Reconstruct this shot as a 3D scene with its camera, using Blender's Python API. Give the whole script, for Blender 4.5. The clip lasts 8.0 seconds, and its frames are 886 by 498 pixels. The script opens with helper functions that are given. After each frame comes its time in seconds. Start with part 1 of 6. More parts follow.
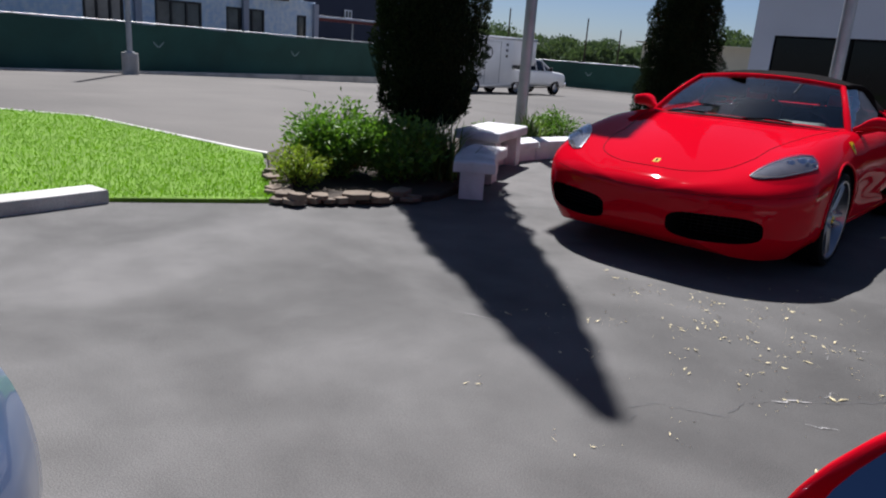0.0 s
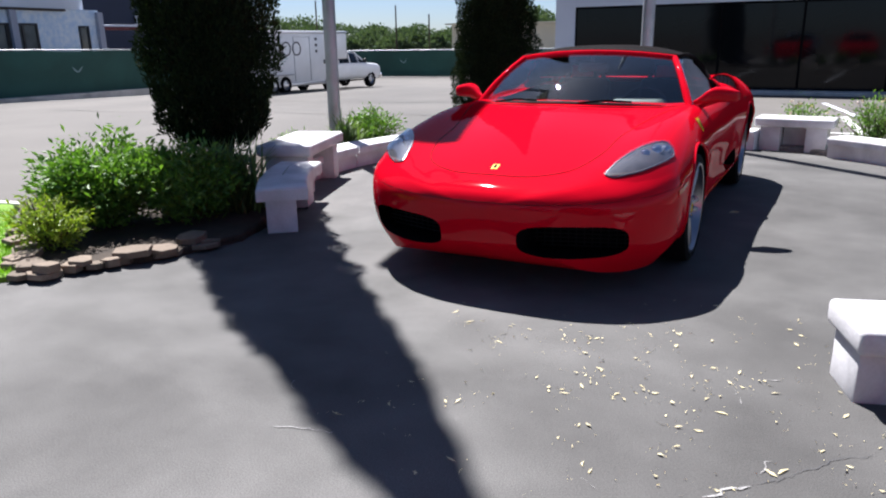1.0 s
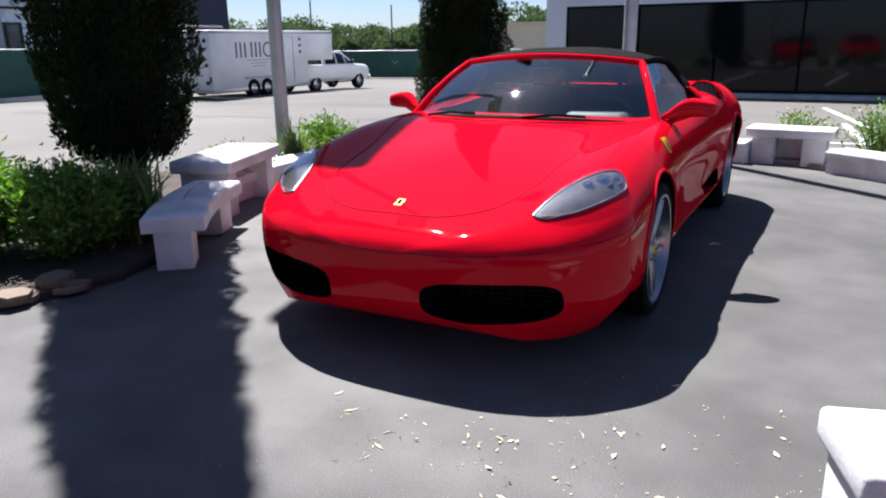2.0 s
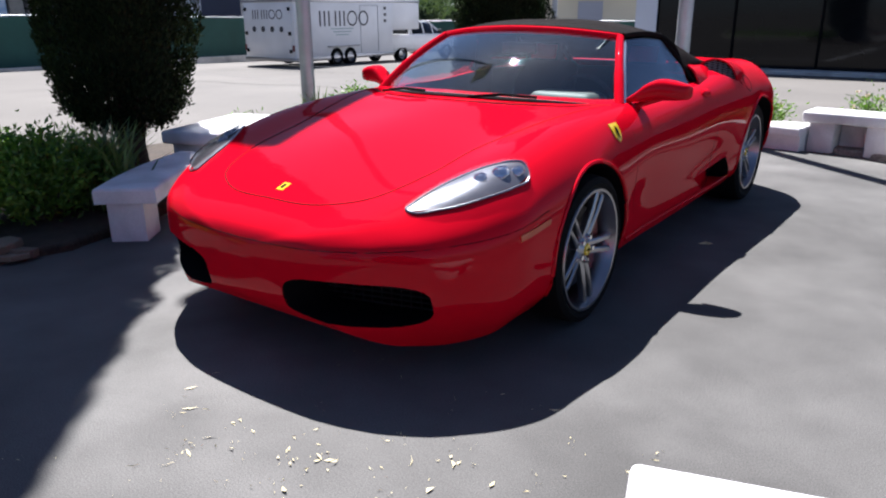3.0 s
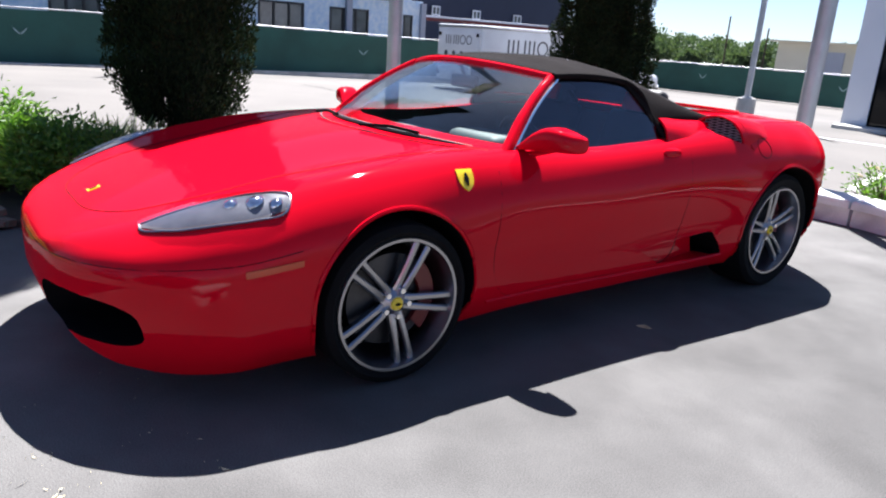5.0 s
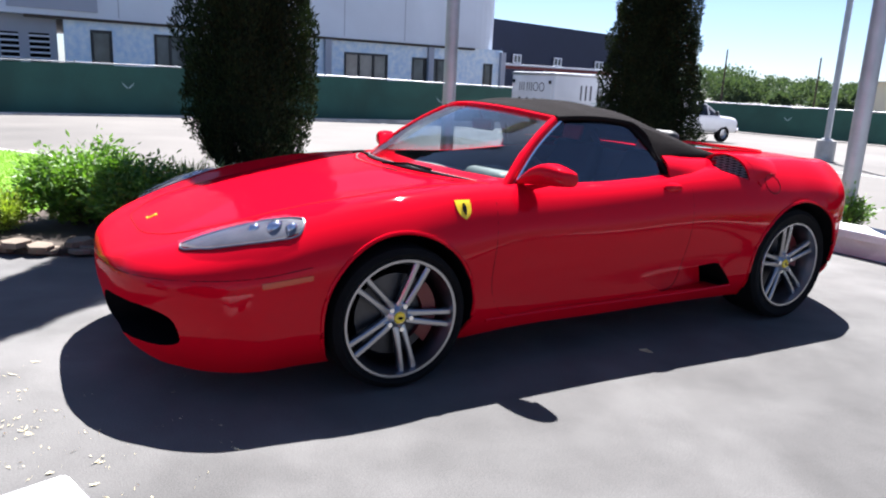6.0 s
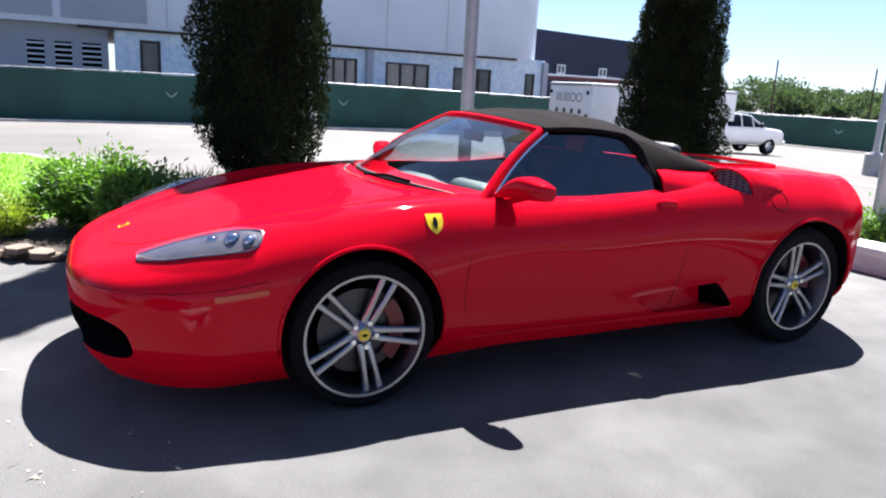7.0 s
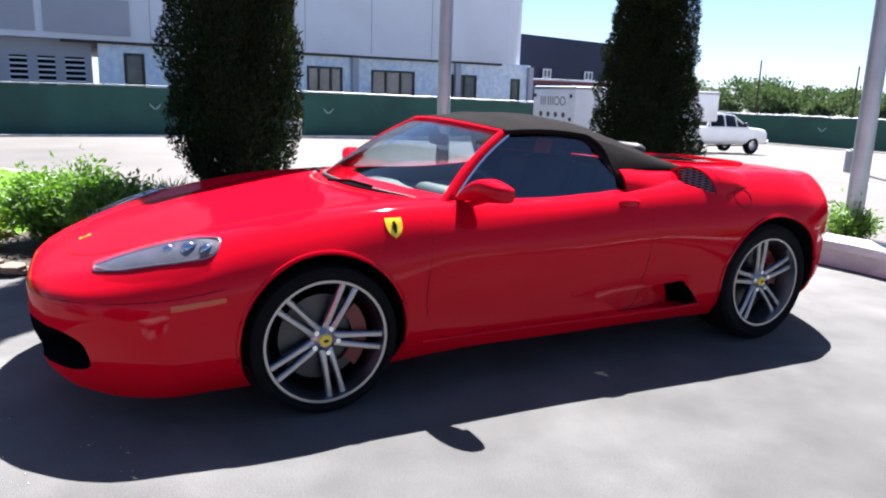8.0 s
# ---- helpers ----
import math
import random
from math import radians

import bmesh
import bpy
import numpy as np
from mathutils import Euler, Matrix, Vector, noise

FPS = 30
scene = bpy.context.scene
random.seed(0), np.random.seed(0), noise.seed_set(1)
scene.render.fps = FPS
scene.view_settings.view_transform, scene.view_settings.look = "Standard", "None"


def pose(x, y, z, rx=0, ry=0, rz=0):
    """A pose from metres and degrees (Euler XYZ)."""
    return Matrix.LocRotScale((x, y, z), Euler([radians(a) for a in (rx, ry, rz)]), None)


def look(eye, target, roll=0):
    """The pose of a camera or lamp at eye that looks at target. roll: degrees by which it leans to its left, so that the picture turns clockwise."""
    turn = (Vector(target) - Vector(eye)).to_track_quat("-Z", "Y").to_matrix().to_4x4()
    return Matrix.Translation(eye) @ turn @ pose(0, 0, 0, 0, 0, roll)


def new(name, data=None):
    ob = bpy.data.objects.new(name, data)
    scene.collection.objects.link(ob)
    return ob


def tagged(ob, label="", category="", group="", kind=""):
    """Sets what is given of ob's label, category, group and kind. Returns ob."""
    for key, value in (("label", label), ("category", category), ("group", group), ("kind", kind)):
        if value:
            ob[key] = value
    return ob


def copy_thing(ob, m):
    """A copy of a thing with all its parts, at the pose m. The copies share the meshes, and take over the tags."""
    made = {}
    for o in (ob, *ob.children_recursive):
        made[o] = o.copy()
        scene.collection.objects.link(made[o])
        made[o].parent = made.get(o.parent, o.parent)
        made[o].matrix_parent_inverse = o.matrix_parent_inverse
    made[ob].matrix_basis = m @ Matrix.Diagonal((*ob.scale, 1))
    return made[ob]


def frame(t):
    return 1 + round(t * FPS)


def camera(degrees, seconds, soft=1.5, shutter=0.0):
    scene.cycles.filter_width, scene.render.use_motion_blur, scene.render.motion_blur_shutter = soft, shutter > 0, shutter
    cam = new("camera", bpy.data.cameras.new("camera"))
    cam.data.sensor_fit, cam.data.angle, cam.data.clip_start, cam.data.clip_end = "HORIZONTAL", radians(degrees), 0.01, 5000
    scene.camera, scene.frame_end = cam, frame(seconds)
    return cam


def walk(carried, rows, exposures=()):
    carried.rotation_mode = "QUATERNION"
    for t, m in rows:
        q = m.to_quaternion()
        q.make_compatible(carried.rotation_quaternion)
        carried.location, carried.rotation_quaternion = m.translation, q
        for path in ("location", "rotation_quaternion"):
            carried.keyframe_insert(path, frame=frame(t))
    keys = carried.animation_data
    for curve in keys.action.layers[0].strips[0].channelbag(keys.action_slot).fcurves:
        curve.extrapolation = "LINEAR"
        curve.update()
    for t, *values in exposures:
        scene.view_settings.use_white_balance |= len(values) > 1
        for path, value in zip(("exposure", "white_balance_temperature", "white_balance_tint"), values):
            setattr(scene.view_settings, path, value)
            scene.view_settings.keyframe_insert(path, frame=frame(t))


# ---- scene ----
cam = camera(63.3, 8.0, soft=2.1)
PATH = [
    (0, (1.990, -5.276, 1.268), (0.745, -3.810, 0.721), 4.1),
    (0.5, (1.727, -4.846, 1.242), (0.582, -3.282, 0.749), 2.7),
    (1, (1.501, -4.387, 1.299), (0.617, -2.682, 0.741), -0.9),
    (1.5, (1.445, -3.890, 1.301), (0.648, -2.142, 0.746), -1.8),
    (2.8, (1.965, -2.833, 1.290), (0.865, -1.277, 0.683), 0.3),
    (3, (2.111, -2.728, 1.291), (0.998, -1.189, 0.663), -0.3),
    (3.5, (2.449, -2.442, 1.311), (1.195, -0.999, 0.721), 2.1),
    (4, (2.847, -2.210, 1.319), (1.423, -0.915, 0.775), 4.2),
    (4.2, (2.884, -2.010, 1.340), (1.459, -0.721, 0.785), 5.5),
    (4.5, (2.723, -1.518, 1.295), (1.241, -0.317, 0.692), 4.5),
    (4.7, (2.809, -1.429, 1.299), (1.312, -0.244, 0.703), 4.3),
    (5.8, (3.542, -1.408, 1.344), (1.878, -0.402, 0.876), 2.8),
    (6, (3.547, -1.328, 1.336), (1.861, -0.356, 0.875), 2.8),
    (6.5, (3.529, -1.156, 1.347), (1.802, -0.255, 0.894), 3.3),
    (7, (3.582, -0.985, 1.348), (1.834, -0.119, 0.907), 3.0),
    (7.5, (3.647, -0.870, 1.343), (1.897, -0.000, 0.916), 2.6),
    (8, (3.653, -0.867, 1.343), (1.911, 0.020, 0.920), 1.8),
]
STOPS = [(t, ev, 5900, 14) for t, ev in ((0.0, 0.68), (0.5, 1.06), (1.0, 1.36), (1.5, 1.52), (3.0, 1.56), (3.5, 1.66), (4.0, 1.76), (4.5, 1.92), (6.0, 2.08), (8.0, 2.22))]
walk(cam, [(t, look(eye, target, roll)) for t, eye, target, roll in PATH], STOPS)

# ---- light ----
SUN_FROM = Vector((-0.770, 0.638, 0.0)).normalized()
SUN_UP = radians(59.5)
sun_way = Vector((SUN_FROM.x * math.cos(SUN_UP), SUN_FROM.y * math.cos(SUN_UP), math.sin(SUN_UP)))
world = bpy.data.worlds.new("sky")
scene.world = world
world.use_nodes = True
wn = world.node_tree
sky = wn.nodes.new("ShaderNodeTexSky")
sky.sky_type = "NISHITA"
sky.sun_disc = False
sky.sun_elevation = SUN_UP
sky.sun_rotation = math.atan2(SUN_FROM.x, SUN_FROM.y)
sky.dust_density = 0.5
sky.ozone_density = 3.0
sky.air_density = 0.68
wn.nodes["Background"].inputs[1].default_value = 0.041
wn.links.new(sky.outputs[0], wn.nodes["Background"].inputs[0])
sun = new("sun", bpy.data.lights.new("sun", "SUN"))
sun.data.energy, sun.data.angle, sun.data.color = 5.3, radians(0.53), (1.0, 0.95, 0.865)
sun.matrix_basis = look(sun_way * 60, (0, 0, 0))


# ---- materials ----
def mat(name, base, rough=0.6, metal=0.0, vary=0.25, size=6.0, grain=0.0, grain_size=120.0, bump=0.0, coat=0.0, spec=0.5, tint=None, per_object=0.0, stain=0.0, stain_size=0.8):
    """A surface with variation at two scales, fine relief and gloss."""
    m = bpy.data.materials.new(name)
    m.use_nodes = True
    nt = m.node_tree
    n, l = nt.nodes, nt.links
    p = n["Principled BSDF"]
    p.inputs["Roughness"].default_value = rough
    p.inputs["Metallic"].default_value = metal
    p.inputs["Specular IOR Level"].default_value = spec
    p.inputs["Coat Weight"].default_value = coat
    p.inputs["Coat Roughness"].default_value = 0.03
    co = n.new("ShaderNodeTexCoord")
    big = n.new("ShaderNodeTexNoise")
    big.inputs["Scale"].default_value, big.inputs["Detail"].default_value = size, 5
    l.new(co.outputs["Object"], big.inputs["Vector"])
    fine = n.new("ShaderNodeTexNoise")
    fine.inputs["Scale"].default_value, fine.inputs["Detail"].default_value = grain_size, 4
    l.new(co.outputs["Object"], fine.inputs["Vector"])
    dark = tint or tuple(c * (1 - vary) for c in base)
    ramp = n.new("ShaderNodeMix")
    ramp.data_type = "RGBA"
    ramp.inputs["A"].default_value, ramp.inputs["B"].default_value = (*dark, 1), (*base, 1)
    sharp = n.new("ShaderNodeMapRange")
    sharp.inputs["From Min"].default_value, sharp.inputs["From Max"].default_value = 0.32, 0.66
    l.new(big.outputs["Fac"], sharp.inputs["Value"])
    l.new(sharp.outputs["Result"], ramp.inputs["Factor"])
    colour = ramp.outputs["Result"]

    def times(a, fac, lo, hi, t0=0.3, t1=0.7):
        r = n.new("ShaderNodeMapRange")
        r.inputs["From Min"].default_value, r.inputs["From Max"].default_value = t0, t1
        r.inputs["To Min"].default_value, r.inputs["To Max"].default_value = lo, hi
        l.new(fac, r.inputs["Value"])
        x = n.new("ShaderNodeVectorMath")
        x.operation = "SCALE"
        l.new(a, x.inputs[0])
        l.new(r.outputs["Result"], x.inputs["Scale"])
        return x.outputs["Vector"]
    if grain:
        colour = times(colour, fine.outputs["Fac"], 1 - grain, 1 + grain)
    if stain:
        st = n.new("ShaderNodeTexNoise")
        st.inputs["Scale"].default_value, st.inputs["Detail"].default_value, st.inputs["Distortion"].default_value = stain_size, 7, 0.6
        l.new(co.outputs["Object"], st.inputs["Vector"])
        colour = times(colour, st.outputs["Fac"], 1 - stain, 1 + stain, 0.36, 0.62)
    if per_object:
        info = n.new("ShaderNodeObjectInfo")
        colour = times(colour, info.outputs["Random"], 1 - per_object, 1 + per_object, 0, 1)
    l.new(colour, p.inputs["Base Color"])
    if bump:
        b = n.new("ShaderNodeBump")
        b.inputs["Strength"].default_value, b.inputs["Distance"].default_value = bump, 0.01
        l.new(fine.outputs["Fac"], b.inputs["Height"])
        l.new(b.outputs["Normal"], p.inputs["Normal"])
    if rough > 0.15:
        r = n.new("ShaderNodeMapRange")
        r.inputs["To Min"].default_value, r.inputs["To Max"].default_value = rough * 0.85, min(1, rough * 1.15)
        l.new((big if metal > 0.3 else fine).outputs["Fac"], r.inputs["Value"])
        l.new(r.outputs["Result"], p.inputs["Roughness"])
    return m


def leaf_mat(name, base, dark, trans=0.35, rough=0.5):
    m = bpy.data.materials.new(name)
    m.use_nodes = True
    n, l = m.node_tree.nodes, m.node_tree.links
    p = n["Principled BSDF"]
    geo = n.new("ShaderNodeNewGeometry")
    mix = n.new("ShaderNodeMix")
    mix.data_type = "RGBA"
    mix.inputs["A"].default_value, mix.inputs["B"].default_value = (*dark, 1), (*base, 1)
    l.new(geo.outputs["Random Per Island"], mix.inputs["Factor"])
    l.new(mix.outputs["Result"], p.inputs["Base Color"])
    p.inputs["Roughness"].default_value = rough
    p.inputs["Specular IOR Level"].default_value = 0.5 if rough < 0.6 else 0.1
    tr = n.new("ShaderNodeBsdfTranslucent")
    bright = n.new("ShaderNodeVectorMath")
    bright.operation = "MULTIPLY"
    bright.inputs[1].default_value = (1.3, 1.5, 0.6)
    l.new(mix.outputs["Result"], bright.inputs[0])
    l.new(bright.outputs["Vector"], tr.inputs["Color"])
    add = n.new("ShaderNodeMixShader")
    add.inputs[0].default_value = trans
    l.new(p.outputs[0], add.inputs[1])
    l.new(tr.outputs[0], add.inputs[2])
    l.new(add.outputs[0], n["Material Output"].inputs[0])
    return m


def glass_mat(name, tint, rough=0.0, clear=0.8):
    """Thin tinted pane: a mix of clear view and mirror by Fresnel."""
    m = bpy.data.materials.new(name)
    m.use_nodes = True
    n, l = m.node_tree.nodes, m.node_tree.links
    n.remove(n["Principled BSDF"])
    tp = n.new("ShaderNodeBsdfTransparent")
    tp.inputs[0].default_value = (*[c * clear for c in tint], 1)
    gl = n.new("ShaderNodeBsdfGlossy")
    gl.inputs["Roughness"].default_value = rough
    lw = n.new("ShaderNodeLayerWeight")
    lw.inputs[0].default_value = 0.5
    pw = n.new("ShaderNodeMath")
    pw.operation = "POWER"
    pw.inputs[1].default_value = 4.2
    l.new(lw.outputs["Facing"], pw.inputs[0])
    fr = n.new("ShaderNodeMath")
    fr.operation = "MULTIPLY_ADD"
    fr.inputs[1].default_value, fr.inputs[2].default_value = 0.92, 0.08
    l.new(pw.outputs[0], fr.inputs[0])
    mx = n.new("ShaderNodeMixShader")
    l.new(fr.outputs[0], mx.inputs[0])
    l.new(tp.outputs[0], mx.inputs[1])
    l.new(gl.outputs[0], mx.inputs[2])
    l.new(mx.outputs[0], n["Material Output"].inputs[0])
    return m


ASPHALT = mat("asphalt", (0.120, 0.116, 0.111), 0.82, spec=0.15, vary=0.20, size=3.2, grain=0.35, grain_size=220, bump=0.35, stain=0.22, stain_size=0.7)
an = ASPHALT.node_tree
# the asphalt's colour darkens towards the court's +x side, with an uneven border
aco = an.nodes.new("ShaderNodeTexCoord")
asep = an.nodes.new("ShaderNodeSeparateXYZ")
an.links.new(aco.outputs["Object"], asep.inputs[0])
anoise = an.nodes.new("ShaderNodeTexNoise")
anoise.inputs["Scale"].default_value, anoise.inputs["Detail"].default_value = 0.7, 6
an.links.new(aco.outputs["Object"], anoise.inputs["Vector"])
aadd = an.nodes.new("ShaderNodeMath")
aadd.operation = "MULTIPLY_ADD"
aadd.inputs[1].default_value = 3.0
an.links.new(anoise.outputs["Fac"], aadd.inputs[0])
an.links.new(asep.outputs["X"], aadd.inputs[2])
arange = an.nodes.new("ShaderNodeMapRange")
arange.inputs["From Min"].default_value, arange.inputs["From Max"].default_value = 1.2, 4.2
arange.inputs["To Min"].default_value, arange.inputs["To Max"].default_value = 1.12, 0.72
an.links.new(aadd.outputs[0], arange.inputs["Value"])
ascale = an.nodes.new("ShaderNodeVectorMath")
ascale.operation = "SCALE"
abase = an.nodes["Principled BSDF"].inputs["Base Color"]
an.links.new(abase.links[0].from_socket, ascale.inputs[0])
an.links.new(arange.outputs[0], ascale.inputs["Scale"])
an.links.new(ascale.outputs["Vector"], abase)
ROAD = mat("worn_road", (0.099, 0.090, 0.080), 0.85, vary=0.2, size=0.5, grain=0.2, grain_size=90, bump=0.2, stain=0.18, stain_size=0.12)
PAINT = mat("red_paint", (0.47, 0.0018, 0.011), 0.6, vary=0.02, size=2, coat=0.33, spec=0.0)
PAINT.node_tree.nodes["Principled BSDF"].inputs["Coat IOR"].default_value = 1.48
BLACK = mat("black_plastic", (0.012, 0.012, 0.013), 0.5, vary=0.3, size=20, grain=0.1)
MATT = mat("matt_black", (0.006, 0.006, 0.007), 0.85, vary=0.3, size=20, spec=0.05)
RUBBER = mat("tyre_rubber", (0.005, 0.005, 0.0055), 0.9, spec=0.15, vary=0.3, size=12, grain=0.2, bump=0.2)
ALLOY = mat("alloy", (0.36, 0.36, 0.38), 0.3, metal=1.0, vary=0.08, size=8)
CHROME = mat("chrome", (0.8, 0.8, 0.82), 0.08, metal=1.0, vary=0.04)
MIRROR = mat("mirror_glass", (0.22, 0.27, 0.36), 0.04, metal=1.0, vary=0.05)
STEEL = mat("disc_steel", (0.07, 0.07, 0.075), 0.4, metal=1.0, vary=0.2, size=30)
CALIPER = mat("red_caliper", (0.12, 0.005, 0.006), 0.35, vary=0.1)
CLOTH = mat("black_cloth", (0.011, 0.009, 0.009), 0.9, vary=0.15, size=5, grain=0.3, grain_size=400, bump=0.3, stain=0.15, stain_size=3, spec=0.04)
YELLOW = mat("yellow_enamel", (0.75, 0.52, 0.01), 0.25, vary=0.05, coat=0.6)
AMBER = mat("amber_lens", (0.45, 0.05, 0.01), 0.25, vary=0.08, coat=0.2)
REFLECT = mat("lamp_reflector", (0.15, 0.133, 0.133), 0.3, metal=0.1, vary=0.3, size=14)
LEATHER = mat("dark_leather", (0.02, 0.02, 0.021), 0.55, vary=0.2, size=12, grain=0.15, bump=0.2)
REDLEATHER = mat("red_leather", (0.42, 0.02, 0.03), 0.5, vary=0.15, size=12)
DASH = mat("grey_dashboard", (0.075, 0.085, 0.08), 0.6, vary=0.2, size=10, grain=0.1)
# blue base colour stands in for sky reflected in the parked car
SKYTINTMETAL = mat("sky_tinted_metallic_paint", (0.13, 0.20, 0.36), 0.3, metal=0.5, vary=0.05, coat=1.0)
GLASS = glass_mat("car_glass", (0.90, 0.97, 0.96), clear=0.96)
SIDEGLASS = glass_mat("side_glass", (0.84, 0.87, 0.94), clear=0.95)
LAMPGLASS = glass_mat("lamp_glass", (0.95, 0.97, 1.0), clear=0.95)
DARKGLASS = mat("dark_glass", (0.006, 0.007, 0.009), 0.06, vary=0.3, size=0.5, spec=0.22)
STONE = mat("painted_stone", (0.64, 0.625, 0.635), 0.8, vary=0.10, size=4, grain=0.05, grain_size=70, bump=0.12, stain=0.16, stain_size=3)
KERB = mat("concrete_kerb", (0.50, 0.48, 0.45), 0.85, vary=0.15, size=3, grain=0.15, bump=0.4, stain=0.2, stain_size=2)
FLAG = mat("flagstone", (0.19, 0.145, 0.105), 0.85, vary=0.25, size=6, grain=0.2, bump=0.5, per_object=0.25)
SOIL = mat("soil", (0.05, 0.034, 0.022), 0.95, vary=0.4, size=9, grain=0.4, grain_size=60, bump=0.8)
TURF = mat("turf", (0.13, 0.245, 0.01), 0.9, vary=0.25, size=3, grain=0.3, grain_size=60, bump=0.5)
GRAVEL = mat("gravel", (0.27, 0.24, 0.21), 0.95, vary=0.2, size=2, grain=0.4, grain_size=40, bump=0.8)
BARK = mat("bark", (0.07, 0.05, 0.038), 0.95, vary=0.4, size=8, grain=0.4, grain_size=40, bump=0.8)
GALV = mat("galvanised", (0.42, 0.43, 0.45), 0.45, metal=0.55, vary=0.12, size=4, stain=0.1, stain_size=3)
SCREEN = mat("green_screen_cloth", (0.022, 0.085, 0.066), 0.75, vary=0.2, size=0.9, grain=0.2, grain_size=60, bump=0.2, stain=0.14, stain_size=0.5)
WHITEWALL = mat("white_wall", (0.66, 0.68, 0.74), 0.75, vary=0.06, size=0.4, grain=0.03, stain=0.06, stain_size=0.2)
GREYWALL = mat("grey_wall", (0.36, 0.37, 0.43), 0.75, vary=0.06, size=0.4, stain=0.06, stain_size=0.2)
NAVYWALL = mat("navy_wall", (0.018, 0.024, 0.055), 0.7, vary=0.15, size=0.4)
WRAP = mat("house_wrap", (0.74, 0.79, 0.84), 0.6, tint=(0.48, 0.61, 0.77), size=3.6, grain=0.06)
TANWALL = mat("tan_wall", (0.66, 0.60, 0.47), 0.85, vary=0.1, size=0.5)
WHITEPAINT = mat("white_paint", (0.72, 0.72, 0.73), 0.3, vary=0.06, size=2, coat=0.5, stain=0.05)
SITEGLASS = mat("site_glass", (0.11, 0.12, 0.12), 0.15, vary=0.6, size=0.7, spec=0.6)
MARK = mat("dark_marking", (0.05, 0.05, 0.055), 0.6, vary=0.2)
PALEMARK = mat("pale_marking", (0.32, 0.42, 0.42), 0.7, vary=0.2)
LINE = mat("white_line", (0.62, 0.61, 0.58), 0.8, vary=0.25, size=8, grain=0.2)
GRIT = mat("pale_grit", (0.34, 0.33, 0.32), 0.9, vary=0.5, size=60, grain=0.3)
DEADLEAF = mat("dry_leaf", (0.72, 0.62, 0.36), 0.7, vary=0.4, size=30, per_object=0.3)
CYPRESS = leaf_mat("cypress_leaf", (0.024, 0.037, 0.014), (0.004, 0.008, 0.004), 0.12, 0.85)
BUSH = leaf_mat("bush_leaf", (0.17, 0.30, 0.04), (0.05, 0.115, 0.018), 0.3)
LIME = leaf_mat("lime_leaf", (0.30, 0.36, 0.04), (0.12, 0.18, 0.02), 0.35)
BLADE = leaf_mat("grass_blade", (0.17, 0.31, 0.012), (0.12, 0.24, 0.008), 0.4)
STRAP = leaf_mat("strap_leaf", (0.16, 0.22, 0.07), (0.05, 0.09, 0.03), 0.3)
# far leaves are lightened and greyed: distance haze put into their colour
HAZYLEAF = leaf_mat("hazy_far_leaf", (0.115, 0.15, 0.085), (0.06, 0.09, 0.065), 0.2, 0.95)
PETAL = leaf_mat("pale_petal", (0.6, 0.5, 0.5), (0.4, 0.25, 0.3), 0.3)


# ---- building helpers ----
def link(name, bm, material, parent=None, label="", smooth=True):
    me = bpy.data.meshes.new(name)
    bm.normal_update()
    bm.to_mesh(me)
    bm.free()
    for m in (material if isinstance(material, (list, tuple)) else [material]):
        me.materials.append(m)
    if smooth:
        for f in me.polygons:
            f.use_smooth = True
        me.set_sharp_from_angle(angle=radians(38))
    ob = new(name, me)
    ob.parent = parent
    if label:
        ob["label"] = label
    return ob


def part(name, bm, material, parent, label="", smooth=True):
    return link(name, bm, material, parent, label, smooth)


def root(name, m=None, label="", category="", group="", kind=""):
    ob = new(name)
    if m is not None:
        ob.matrix_basis = m
    return tagged(ob, label, category, group, kind)


def box(x0, x1, y0, y1, z0, z1, bevel=0.0, seg=2, bm=None):
    b = bmesh.new()
    bmesh.ops.create_cube(b, size=1)
    for v in b.verts:
        v.co = Vector(((x0 + x1) / 2 + v.co.x * (x1 - x0), (y0 + y1) / 2 + v.co.y * (y1 - y0), (z0 + z1) / 2 + v.co.z * (z1 - z0)))
    if bevel:
        bmesh.ops.bevel(b, geom=b.edges[:], offset=bevel, segments=seg, affect="EDGES", profile=0.5)
    return merge(bm, b)


def merge(bm, b, m=None):
    if m is not None:
        b.transform(m)
    if bm is None:
        return b
    tmp = bpy.data.meshes.new("tmp")
    b.to_mesh(tmp)
    bm.from_mesh(tmp)
    b.free()
    bpy.data.meshes.remove(tmp)
    return bm


def cyl(r0, r1, h, seg=24, m=None, bm=None, caps=True):
    b = bmesh.new()
    bmesh.ops.create_cone(b, cap_ends=caps, segments=seg, radius1=r0, radius2=r1, depth=h)
    bmesh.ops.translate(b, verts=b.verts, vec=(0, 0, h / 2))
    return merge(bm, b, m)


def lathe(profile, seg=48, m=None, bm=None, closed=False):
    """Turn (radius, height) points round z."""
    b = bmesh.new()
    rings = [[b.verts.new((r * math.cos(2 * math.pi * i / seg), r * math.sin(2 * math.pi * i / seg), z)) for i in range(seg)] for r, z in profile]
    pairs = list(zip(rings, rings[1:]))
    if closed:
        pairs.append((rings[-1], rings[0]))
    for a, c in pairs:
        for i in range(seg):
            b.faces.new((a[i], a[(i + 1) % seg], c[(i + 1) % seg], c[i]))
    bmesh.ops.recalc_face_normals(b, faces=b.faces)
    return merge(bm, b, m)


